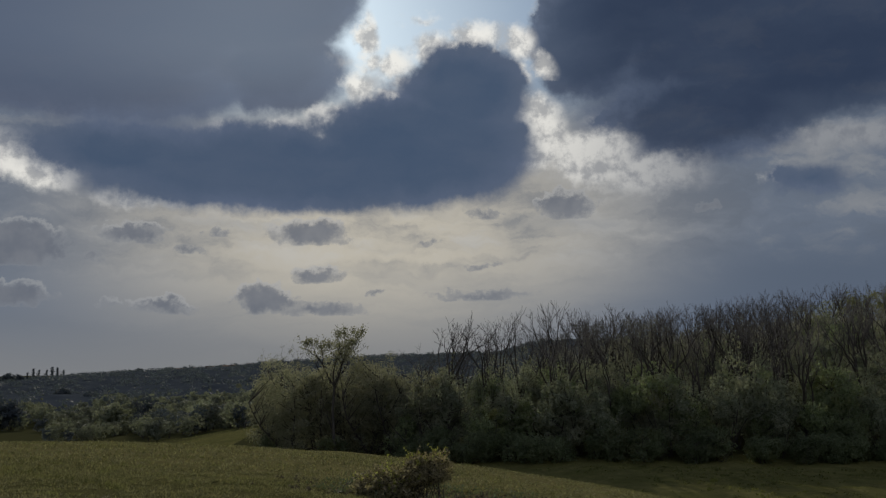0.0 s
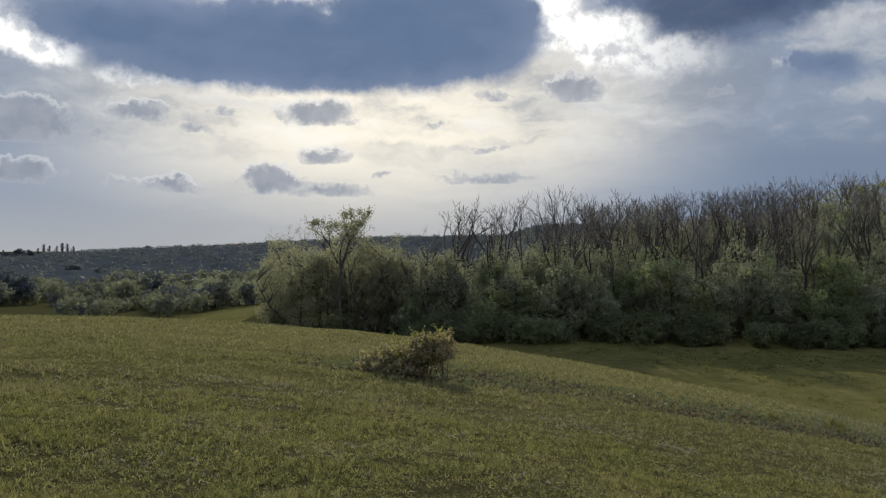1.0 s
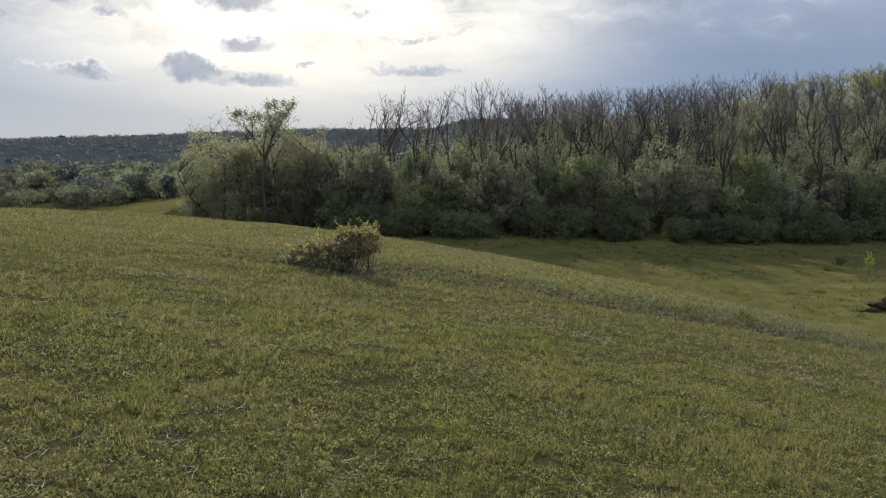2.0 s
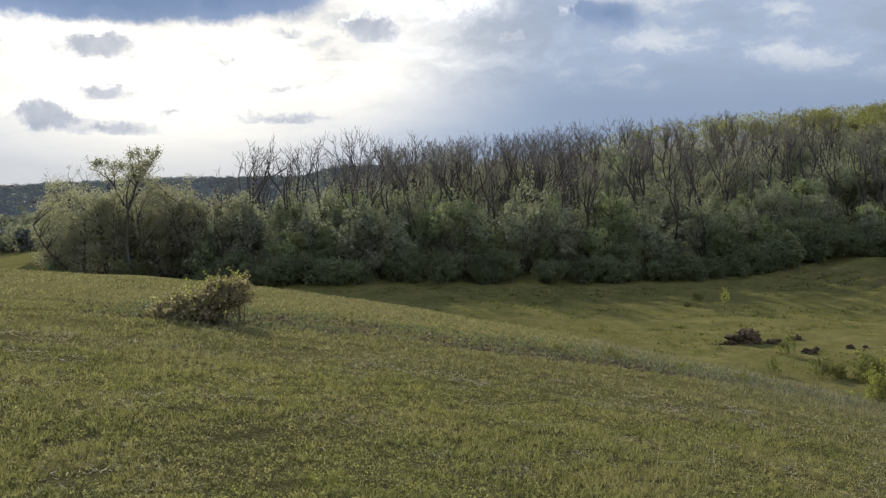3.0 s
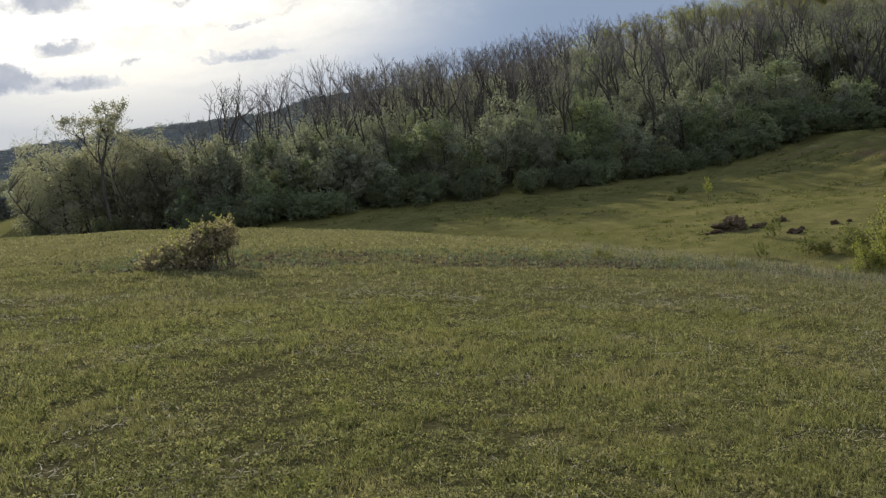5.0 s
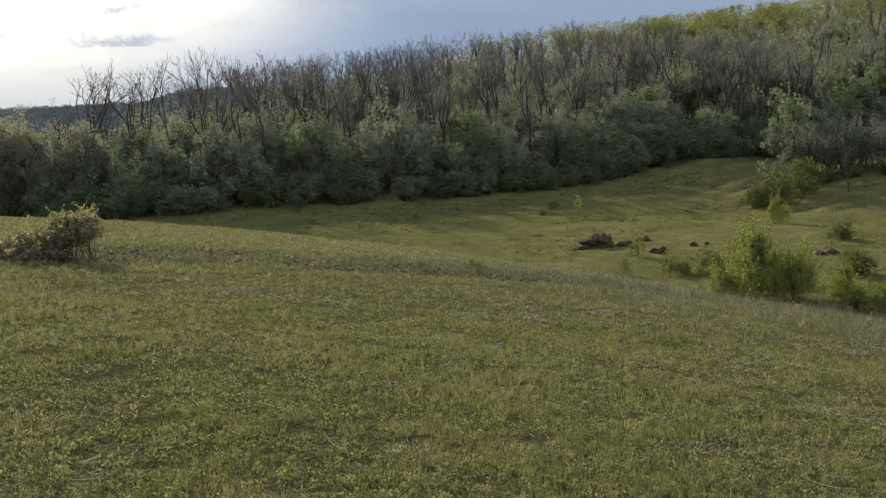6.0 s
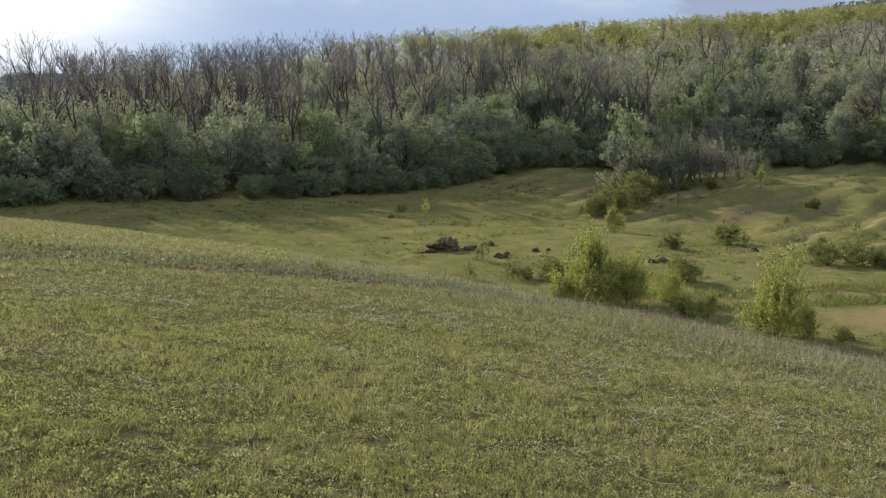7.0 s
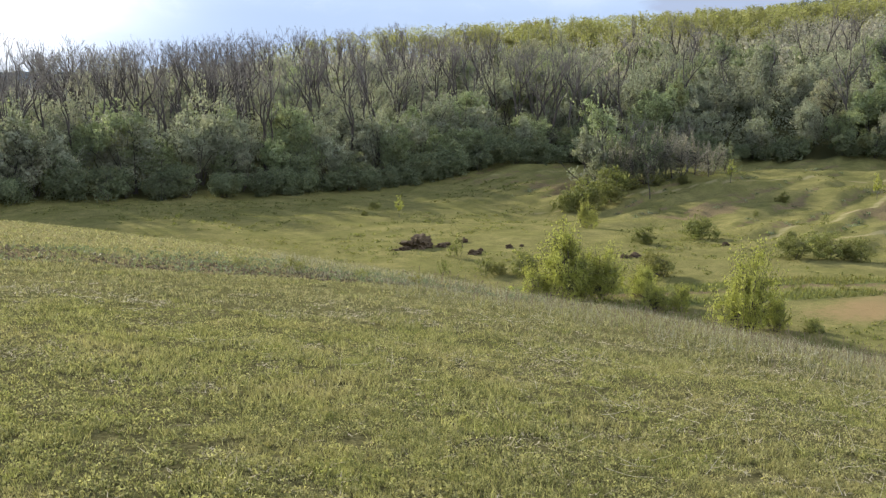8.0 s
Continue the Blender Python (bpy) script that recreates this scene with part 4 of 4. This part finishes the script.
plant(BROWN, 27.2, 38.2, 90, 0.6)
plant(ROUND[0], 27.9, 37.9, 10, 0.5)
plant(BROWN, 25.6, 39.6, 50, 0.55)
plant(SAPLING, 64.2, 53.3, 0, 1.0)
plant(SAPLING, 70.8, 43.7, 90, 1.05)
plant(SAPLING, 35.0, 60.7, 180, 0.85)
plant(YOUNG[0], 44.2, 49.5, 140, 0.52, label="pale green feathery bush before a dark one", tall=1.25)
plant(FRESH[0], 51.3, 57.6, 10, 2.1, label="broad green bush beside the thicket", tall=0.95)
plant(FRESH[1], 54.3, 57.5, 110, 2.0, label="broad green bush beside the thicket", tall=0.95)
plant(ROUND[1], 49.8, 58.2, 30, 1.2)
for az, r, size, kind in ((41.9, 84, 0.85, GREY[0]), (42.6, 87, 0.9, OAK[1]), (44.2, 88, 0.85, GREEN[1])):
    x, y, z = place_on(az, r)
    plant(kind, x, y, rng.uniform(0, 360), size, label="grey-green leafy tree in a thicket before the wood")
THICKET = [leafy_tree(190 + k, "thicket", "grey-brown twiggy thicket, still almost bare", (LEAF_BROWN, LEAF_DARK, LEAF_BROWN)[k], 4.8, 3.8, 70, 12, 0.08, "thicket before the wood", 0.02, 0.34, 90, 1.0, 0.08) for k in range(3)]
for az, r, size in ((42.6, 84, 0.9), (43.3, 83, 1.0), (44.0, 84.5, 1.05), (44.7, 83, 1.0), (45.3, 84, 1.05), (45.9, 83, 0.9), (46.6, 85, 0.95), (47.3, 84, 0.85), (48.2, 86, 0.8), (49.2, 87, 0.7), (50.0, 89, 0.65)):
    x, y, z = place_on(az, r)
    plant(THICKET[int(rng.integers(3))], x, y, rng.uniform(0, 360), size)
for az, r, size in ((42.9, 86, 0.5), (43.8, 87, 0.55), (44.5, 85, 0.45), (45.2, 87, 0.52), (46.1, 86, 0.45), (46.9, 84, 0.36), (47.8, 87, 0.42), (45.6, 79, 0.3), (49.0, 86, 0.3)):
    x, y, z = place_on(az, r)
    plant(pick(BARE), x, y, rng.uniform(0, 360), size, label="small bare grey tree in the thicket before the wood")
for az, r, size in ((43.0, 82.5, 0.85), (44.6, 82, 0.75), (46.0, 82, 0.7), (47.6, 83.5, 0.6)):
    x, y, z = place_on(az, r)
    plant(ROUND[int(rng.integers(2))], x, y, rng.uniform(0, 360), size, label="low dark bush under the thicket")
for px, py, size in ((72.0, 52.0, 0.35), (58.0, 45.5, 0.4), (69.0, 57.5, 0.3), (54.0, 47.0, 0.35), (78.0, 48.0, 0.4), (36.2, 66.8, 0.5), (33.2, 63.0, 0.3), (19.5, 66.0, 0.4), (60.0, 41.0, 0.45), (52.5, 38.2, 0.35)):
    plant(pick((BROWN, ROUND[0], ROUND[1])), px, py, rng.uniform(0, 360), size, 0.05, label="low dark bush in the grass of the valley")


# ---- the rose bush on the meadow ----
def rose_bush():
    """Arching stems in two lobes: a low one, and a raised one that hangs over open ground."""
    r = np.random.default_rng(5)
    base = root("rose_bush", "wild rose bush with brownish young leaves on the meadow", "bush")
    wood, spots, tips = Tubes(), [], []
    lobes = (((-0.27, 0.0, 0.2), (0.56, 0.45, 0.33), 104), ((0.35, 0.0, 0.53), (0.46, 0.4, 0.22), 56))
    for (cx, cy, cz), (rx, ry, rz), count in lobes:
        for k in range(count):
            d = unit(r.normal(size=(1, 3)))[0]
            goal = np.array((cx, cy, cz)) + d * (rx, ry, rz) * r.uniform(0.55, 1.05)
            goal[2] = max(goal[2], 0.06)
            foot = np.array((r.normal() * 0.28 - 0.05 + 0.8 * min(cx, 0.05), r.normal() * 0.1, -0.04))
            mid = foot + (goal - foot) * (0.42, 0.42, 0.75) + r.normal(size=3) * 0.05
            t = np.linspace(0, 1, 8)[:, None]
            ln = (1 - t) ** 2 * foot + 2 * t * (1 - t) * mid + t * t * goal + r.normal(size=(8, 3)) * 0.008
            wood.limb(ln, np.linspace(0.007, 0.0025, 8), 4)
            for j in range(4, 8):
                for _ in range(4):
                    out = r.normal(size=3) + (0, 0, 0.35)
                    tw, _d = bend(ln[j], out / np.linalg.norm(out), r.uniform(0.05, 0.24), 3, r, 0.25)
                    wood.limb(tw, (0.003, 0.0025, 0.002, 0.0015), 3)
                    spots.append((np.repeat(tw[1:], 3, 0) + r.normal(size=(9, 3)) * 0.02)[: 6 if tw[-1][2] > 0.6 * cz else 2])
                    if r.uniform() < 0.14 and tw[-1][2] > cz:
                        up = (r.normal() * 0.5, r.normal() * 0.5, 1.0)
                        shoot, _d = bend(tw[-1], np.array(up) / np.linalg.norm(up), r.uniform(0.05, 0.16), 3, r, 0.15)
                        wood.limb(shoot, (0.0025, 0.002, 0.002, 0.0015), 3)
                        tips.extend(shoot[1:])
    spots = np.concatenate(spots)
    spots = spots[spots[:, 2] > 0.02]
    tagged(wood.link("branchwork", BARK, base, "thin arching dark stems"), kind="stuff")
    v, f = leaves(spots, 0.034, r, 1.5, 0.3)
    link_mesh("foliage", v, f, LEAF_ROSE, base)
    v, f = leaves(np.repeat(np.array(tips), 3, 0) + r.normal(size=(3 * len(tips), 3)) * 0.012, 0.022, r, 1.3)
    tagged(link_mesh("pale_shoots", v, f, LEAF_YOUNG, base, "pale yellow young shoots"), kind="stuff")
    base.matrix_basis = pose(-0.53, 14.55, height_at(-0.53, 14.55) - 0.03)
    return base


rose_bush()


# ---- heap of earth and clods ----
def lump(name, label, category, x, y, w, d, h, seed, group="", mat=EARTH):
    """A rough heap with broken sides."""
    bm = bmesh.new()
    bmesh.ops.create_icosphere(bm, subdivisions=4, radius=1.0)
    for v in bm.verts:
        p = v.co.copy()
        k = 1 + 0.5 * noise.fractal(p * 1.6 + Vector((seed, 0, 0)), 0.6, 2.0, 5) + 0.14 * noise.noise(p * 7 + Vector((0, seed, 0)))
        v.co = Vector((p.x * k * w / 2, p.y * k * d / 2, max(p.z, -0.3) * k * h))
    mesh = bpy.data.meshes.new(name)
    bm.to_mesh(mesh)
    bm.free()
    mesh.materials.append(mat)
    ob = new(name, mesh)
    ob.matrix_basis = pose(x, y, height_at(x, y))
    return tagged(ob, label, category, group)


lump("earth_mound", "mound of dark dug-out earth in the grass", "earth mound", 28.6, 47.2, 1.9, 1.5, 0.62, 3)
for k, (x, y, w, h) in enumerate(((27.5, 47.0, 0.9, 0.22), (29.9, 46.6, 1.0, 0.24), (30.1, 43.3, 1.1, 0.3), (31.9, 47.2, 0.7, 0.32), (32.9, 43.7, 0.6, 0.24), (33.7, 43.5, 0.4, 0.15), (30.6, 47.0, 0.6, 0.15), (36.4, 37.4, 0.7, 0.22), (37.1, 37.3, 0.9, 0.25), (45.0, 37.5, 0.6, 0.3), (26.9, 47.2, 0.5, 0.12), (30.9, 43.9, 0.5, 0.18), (38.2, 56.5, 0.4, 0.15), (39.0, 21.7, 0.5, 0.15))):
    lump("earth_clod", "dark clod of dug earth lying in the grass", "clod", x, y, 0.78 * w, 0.62 * w, 0.85 * h, 7 + k, "clods round the heap")


# ---- grass and small growth ----
def grass_material(name, low, high, sear):
    m, n, out = material(name)
    geo = n.add("ShaderNodeNewGeometry")
    place = geo.outputs["Position"]
    colour = n.mix(geo.outputs["Random Per Island"], low, high)
    wide = n.noise(place, 0.7, 4, 0.6)
    colour = n.mix(n.math("MULTIPLY", n.span(wide, 0.48, 0.66), 0.45), colour, sear)
    colour = n.mix(n.math("MULTIPLY", n.span(n.noise(place, 1.9, 4, 0.6), 0.5, 0.68), 0.45), colour, (0.27, 0.29, 0.085))
    colour = n.mix(n.math("MULTIPLY", n.span(n.noise(place, 3.1, 4), 0.54, 0.72), 0.5), colour, (0.1, 0.12, 0.035))
    speck = n.noise(place, 15.0, 3, 0.6)
    colour = n.mix(n.math("SUBTRACT", 1.0, n.span(speck, 0.3, 0.62)), colour, n.mix(1.0, colour, (0.48, 0.51, 0.48), "MULTIPLY"))
    colour = n.mix(n.math("MULTIPLY", n.span(speck, 0.5, 0.68), 0.6), colour, n.mix(1.0, colour, (1.45, 1.42, 1.3), "MULTIPLY"))
    dry = n.math("GREATER_THAN", n.math("FRACT", n.math("MULTIPLY", geo.outputs["Random Per Island"], 37.0)), 0.92)
    colour = n.mix(n.math("MULTIPLY", dry, 0.8), colour, (0.34, 0.3, 0.14))
    skin = n.add("ShaderNodeBsdfPrincipled")
    n.put(skin.inputs["Base Color"], colour)
    skin.inputs["Roughness"].default_value = 0.8
    skin.inputs["Specular IOR Level"].default_value = 0.1
    glow = n.add("ShaderNodeBsdfTranslucent")
    n.put(glow.inputs[0], n.mix(1.0, colour, (1.1, 1.15, 0.8), "MULTIPLY"))
    both = n.add("ShaderNodeMixShader")
    both.inputs[0].default_value = 0.35
    n.tree.links.new(skin.outputs[0], both.inputs[1])
    n.tree.links.new(glow.outputs[0], both.inputs[2])
    n.tree.links.new(both.outputs[0], out.inputs[0])
    return m


GRASS = grass_material("grass_blade", (0.095, 0.1, 0.04), (0.44, 0.425, 0.195), (0.4, 0.345, 0.19))
SEARED = grass_material("half_dry_grass", (0.13, 0.127, 0.062), (0.375, 0.352, 0.2), (0.375, 0.335, 0.215))
TUSSOCK = grass_material("valley_grass_blade", (0.155, 0.16, 0.05), (0.25, 0.245, 0.085), (0.26, 0.235, 0.095))
STRAW_GREY = solid_material("dead_grass", (0.26, 0.23, 0.15), (0.47, 0.425, 0.3), 20.0, 0.85, 0.2)
STRAW = solid_material("dry_straw", (0.4, 0.37, 0.28), (0.62, 0.58, 0.46), 30.0, 0.7, 0.2)


def blades(r, x, y, tall, wide, lean, away=None):
    """One bent three-cornered blade at each spot; away: how far the tips lean from their tuft."""
    n = len(x)
    z = ground_height(x, y)
    turn = r.uniform(0, math.tau, n)
    side = np.stack([np.cos(turn), np.sin(turn), np.zeros(n)], 1) * (wide * r.uniform(0.6, 1.4, n))[:, None] * 0.5
    h = tall * r.uniform(0.45, 1.4, n)
    tip = np.stack([r.normal(size=n) * lean * h, r.normal(size=n) * lean * h, h], 1)
    if away is not None:
        tip[:, :2] += away * r.uniform(0.2, 1.4, (n, 1))
    foot = np.stack([x, y, z - 0.01], 1)
    v = np.stack([foot - side, foot + side, foot + tip], 1).reshape(-1, 3)
    return v, np.arange(3 * n).reshape(n, 3)


def sector(r, count, r0, r1, a0=-42.0, a1=78.0):
    d = np.sqrt(r.uniform(r0 * r0, r1 * r1, count))
    a = np.radians(r.uniform(a0, a1, count))
    return d * np.sin(a), d * np.cos(a)


def into_tufts(x, y, cell):
    """Draws evenly strewn spots together into tufts; gives the spots and the way out from each tuft."""
    ix, iy = np.floor(x / cell), np.floor(y / cell)
    hx, hy = np.sin(ix * 12.99 + iy * 78.23) * 437.585, np.sin(ix * 39.35 + iy * 11.13) * 231.71
    cx, cy = (ix + 0.5 + 0.7 * (hx - np.floor(hx) - 0.5)) * cell, (iy + 0.5 + 0.7 * (hy - np.floor(hy) - 0.5)) * cell
    away = np.stack([(x - (ix + 0.5) * cell), (y - (iy + 0.5) * cell)], 1) * (0.35 + 0.5 * (hx - np.floor(hx)))[:, None]
    return cx + away[:, 0], cy + away[:, 1], away


def grass_cover():
    r = np.random.default_rng(3)
    vs, fs, count = [], [], 0
    for n, r0, r1, tall, wide, lean, cell in ((250000, 2.6, 6.0, 0.034, 0.0056, 0.4, 0.06), (300000, 5.6, 10.5, 0.04, 0.009, 0.4, 0.09), (320000, 10.0, 18.0, 0.045, 0.016, 0.45, 0.14), (150000, 17.0, 33.0, 0.055, 0.032, 0.5, 0.25)):
        x, y = sector(r, n, r0, r1)
        bare = patchy(x, y, 1.1, 31)
        keep = (bare > 0.2 + 0.16 * r.uniform(size=n)) & (patchy(x, y, 0.2, 35) > 0.33 + 0.1 * r.uniform(size=n)) & (r.uniform(size=n) > 0.72 * track_mask(x, y))
        x, y = x[keep], y[keep]
        tuft = -0.25 + 2.0 * patchy(x, y, 0.45, 33) + 0.7 * patchy(x, y, 3.0, 34)
        x, y, away = into_tufts(x, y, cell)
        v, f = blades(r, x, y, tall * np.clip(tuft, 0.4, 2.2), wide, lean, away)
        vs.append(v)
        fs.append(f + count)
        count += len(v)
    # the meadow goes on round and behind the camera
    for n, r0, r1, tall, wide, a0, a1 in ((70000, 0.3, 2.7, 0.034, 0.009, -42.0, 78.0), (120000, 0.3, 12.0, 0.04, 0.016, 78.0, 318.0)):
        x, y = sector(r, n, r0, r1, a0, a1)
        v, f = blades(r, x, y, tall, wide, 0.4)
        vs.insert(0, v)
        fs = [f] + [g + len(v) for g in fs]
    near = sum(len(v) for v in vs[:4])
    tagged(link_mesh("grass", np.concatenate(vs[:4]), np.concatenate(fs[:4]), GRASS), "short spring grass with bare and yellowed spots", "grass", kind="stuff")
    tagged(link_mesh("grass", np.concatenate(vs[4:]), np.concatenate(fs[4:]) - near, SEARED), "thin half-dry grass on the brow of the meadow", "grass", kind="stuff")
    # dead grass lying in patches
    x, y = sector(r, 90000, 2.6, 12.0)
    keep = (patchy(x, y, 0.8, 43) * patchy(x, y, 0.25, 44) > 0.31) | (r.uniform(size=len(x)) < 0.05)
    x, y = x[keep], y[keep]
    v, f = blades(r, x, y, 0.012, 0.006 + 0.0006 * np.hypot(x, y), 3.2)
    v[:, 2] += 0.02
    tagged(link_mesh("dead_grass", v, f, STRAW_GREY), "greyish dead grass lying in patches of the meadow", "grass", kind="stuff")
    # broad leaves close to the ground
    x, y = sector(r, 900000, 2.6, 10.0)
    keep = (patchy(x, y, 0.12, 41) > 0.47) & (r.uniform(size=len(x)) < (3.2 / np.hypot(x, y)) ** 1.4)
    x, y = x[keep], y[keep]
    spots = np.stack([x, y, ground_height(x, y) + r.uniform(0.01, 0.045, len(x))], 1)
    v, f = leaves(spots, 0.0105, r, 1.5, 0.7)
    tagged(link_mesh("clover", v, f, GRASS), "small clover leaves low in the grass", "grass", kind="stuff")


grass_cover()


def valley_grass():
    """Tussocks of longer grass on the floor and the banks of the valley."""
    r = np.random.default_rng(17)
    x, y = sector(r, 170000, 30.0, 100.0, -8.0, 66.0)
    x2, y2 = sector(r, 30000, 98.0, 160.0, -17.0, -7.0)
    x, y = np.concatenate([x, x2]), np.concatenate([y, y2])
    low = (patchy(x, y, 4.0, 63) > 0.5) & (ground_height(x, y) < -3.0) & (y < edge_of_wood(x) + 1.0 + 80.0 * (x < -12))
    x, y = x[low], y[low]
    spots = ground_masks(x, y, ground_height(x, y))
    grown = r.uniform(size=len(x)) > np.clip(1.3 * spots["soil"] + 1.4 * spots["clay"] + spots["trod"], 0, 0.95)
    x, y = x[grown], y[grown]
    size = 0.5 + patchy(x, y, 1.5, 61) * 0.6 + patchy(x, y, 7.0, 62) * 0.6
    v, f = blades(r, x, y, 0.05 * size, 0.05, 0.9)
    tagged(link_mesh("grass", v, f, TUSSOCK), "grazed spring grass on the valley floor", "grass", kind="stuff")


valley_grass()


def rushes():
    """Darker rank growth along the wet line of the valley floor."""
    r = np.random.default_rng(19)
    x, y = sector(r, 60000, 34.0, 62.0, 40.0, 66.0)
    wet = ground_masks(x, y, ground_height(x, y))["lush"]
    keep = (wet * patchy(x, y, 1.2, 71) * (0.45 + patchy(x, y, 5.0, 72)) > 0.22) & (ground_height(x, y) < -5.0)
    v, f = blades(r, x[keep], y[keep], 0.2, 0.06, 0.5)
    tagged(link_mesh("rushes", v, f, LEAF_HEDGE), "rank green rushes along the wet valley floor", "rushes", kind="stuff")


rushes()


def dry_stalks():
    r = np.random.default_rng(9)
    t = Tubes()
    for k in range(430):
        near = k < 130
        if k % 9 == 0:
            cx, cy = sector(r, 1, 2.8, 11.0) if near else sector(r, 1, 4.2, 14.0, 34.0, 66.0)
        x, y = cx + r.normal(size=1) * 0.3, cy + r.normal(size=1) * 0.3
        z = height_at(x[0], y[0])
        d = (r.normal(), r.normal(), abs(r.normal()) * (0.25 if near else 0.6))
        ln, _d = bend((x[0], y[0], z + 0.03), np.array(d) / np.linalg.norm(d), r.uniform(0.06, 0.22) if near else r.uniform(0.1, 0.34), 5, r, 0.08, -0.01)
        g = ground_height(ln[:, 0], ln[:, 1])
        ln[:, 2] = np.maximum(ln[:, 2], g + 0.035)
        t.limb(ln, np.linspace(0.0019, 0.0008, 6), 3)
    tagged(t.link("dry_stalks", STRAW, None), "pale dry stalks lying in the grass", "dry grass", kind="stuff")
    x, y = sector(r, 26000, 9.0, 24.0, 22.0, 75.0)
    keep = (x * 0.75 + y * 0.35 + patchy(x, y, 3.0, 51) * 6.0 > 12.5)
    x, y = x[keep], y[keep]
    keep = r.uniform(size=len(x)) < 0.5
    x, y = x[keep], y[keep]
    v, f = blades(r, x, y, 0.17, 0.009, 0.4)
    tagged(link_mesh("dry_grass", v, f, STRAW_DULL), "tall dry standing grass along the brow", "dry grass", kind="stuff")


def seed_heads():
    """Last year's brown stalks with small dark heads, standing along the brow."""
    r = np.random.default_rng(23)
    t = Tubes()
    x, y = sector(r, 1000, 8.0, 19.0, 30.0, 68.0)
    keep = (x * 0.75 + y * 0.35 + patchy(x, y, 2.0, 53) * 5.0 > 11.5)
    for px, py in zip(x[keep], y[keep]):
        z = height_at(px, py)
        ln, d = bend((px, py, z - 0.01), (r.normal() * 0.18, r.normal() * 0.18, 1), r.uniform(0.16, 0.42), 3, r, 0.1)
        t.limb(ln, (0.003, 0.0026, 0.0022, 0.0018), 3)
        t.limb((ln[-1] - d * 0.012, ln[-1], ln[-1] + d * 0.02), (0.003, 0.009, 0.002), 4)
    tagged(t.link("seed_heads", STALK, None), "brown dry stalks with small dark seed heads", "dry grass", kind="stuff")


STALK = solid_material("brown_stalk", (0.14, 0.11, 0.07), (0.27, 0.22, 0.15), 8.0, 0.9, 0.1)
seed_heads()
STRAW_DULL = solid_material("standing_dry_grass", (0.27, 0.26, 0.165), (0.43, 0.41, 0.28), 3.0, 0.9, 0.1)
dry_stalks()


def small_clods():
    """Crumbs of earth and low weeds on the bare strip."""
    r = np.random.default_rng(13)
    x, y = r.uniform(-3.0, 12.5, 5200), r.uniform(13.6, 18.0, 5200)
    keep = r.uniform(size=5200) < 0.9 * track_mask(x, y)
    x, y = x[keep], y[keep]
    z = ground_height(x, y)
    shape = np.array(((1, 0, 0), (0, 1, 0), (-1, 0, 0), (0, -1, 0), (0, 0, 1.0), (0, 0, -0.6)))
    tri = np.array(((0, 1, 4), (1, 2, 4), (2, 3, 4), (3, 0, 4), (1, 0, 5), (2, 1, 5), (3, 2, 5), (0, 3, 5)))
    v = shape[None] * r.uniform(0.5, 1.3, (len(x), 6, 3)) * (r.uniform(0.012, 0.045, len(x)))[:, None, None] + np.stack([x, y, z + 0.01], 1)[:, None]
    f = tri[None] + 6 * np.arange(len(x))[:, None, None]
    tagged(link_mesh("earth_crumbs", v.reshape(-1, 3), f.reshape(-1, 3), CRUMB), "crumbs of bare earth along the brow", "earth", kind="stuff")
    # dark tussocks strewn over the valley floor
    x, y = sector(r, 5200, 34.0, 92.0, 6.0, 66.0)
    keep = (ground_height(x, y) < -4.0) & (y < edge_of_wood(x) - 2) & (patchy(x, y, 9.0, 64) * patchy(0.5 * x, y, 2.2, 65) > 0.25)
    spots = np.repeat(np.stack([x[keep], y[keep], ground_height(x[keep], y[keep]) + 0.05], 1), 9, 0)
    spots = spots + r.normal(size=spots.shape) * (0.17, 0.13, 0.04)
    v, f = leaves(spots, 0.085, r, 1.8, 0.2)
    tagged(link_mesh("tussocks", v, f, LEAF_HEDGE), "dark tussocks strewn over the grazed valley floor", "grass", kind="stuff")
    # weeds on the broken earth of the far bank
    x, y = r.uniform(45, 92, 6000), r.uniform(28, 70, 6000)
    keep = (terrace(x, y)[1] * r.uniform(size=6000) > 0.5) & (y < edge_of_wood(x) - 4)
    spots = np.repeat(np.stack([x[keep], y[keep], ground_height(x[keep], y[keep]) + 0.08], 1), 12, 0)
    spots = spots + r.normal(size=spots.shape) * (0.16, 0.16, 0.06)
    v, f = leaves(spots, 0.1, r, 1.6, 0.4)
    tagged(link_mesh("weeds", v, f, LEAF_DARK), "low dark weeds along the broken earth of the bank", "weeds", kind="stuff")
    x, y = r.uniform(-2.0, 12.0, 420), r.uniform(14.0, 17.6, 420)
    spots = np.repeat(np.stack([x, y, ground_height(x, y) + 0.05], 1), 14, 0)
    spots = spots + r.normal(size=spots.shape) * (0.07, 0.07, 0.035)
    v, f = leaves(spots, 0.03, r, 1.8, 0.6)
    tagged(link_mesh("weeds", v, f, LEAF_DARK), "low dull green weeds along the strip of bare earth", "weeds", kind="stuff")


CRUMB = solid_material("dry_crumb", (0.075, 0.062, 0.037), (0.165, 0.14, 0.088), 9.0, 0.95, 0.5)
small_clods()
WEED = leafy_tree(200, "weed_tuft", "yellow-flowering tuft on the strip of bare earth", LEAF_YELLOW, 0.3, 0.42, 26, 12, 0.026, "tufts on the brow", 0.02, 0.05)
for x, y, size in ((6.55, 15.1, 1.0), (7.9, 15.0, 0.8), (5.6, 15.6, 0.7), (9.3, 15.4, 0.9)):
    plant(WEED, x, y, 40 * x, size, 0.02)
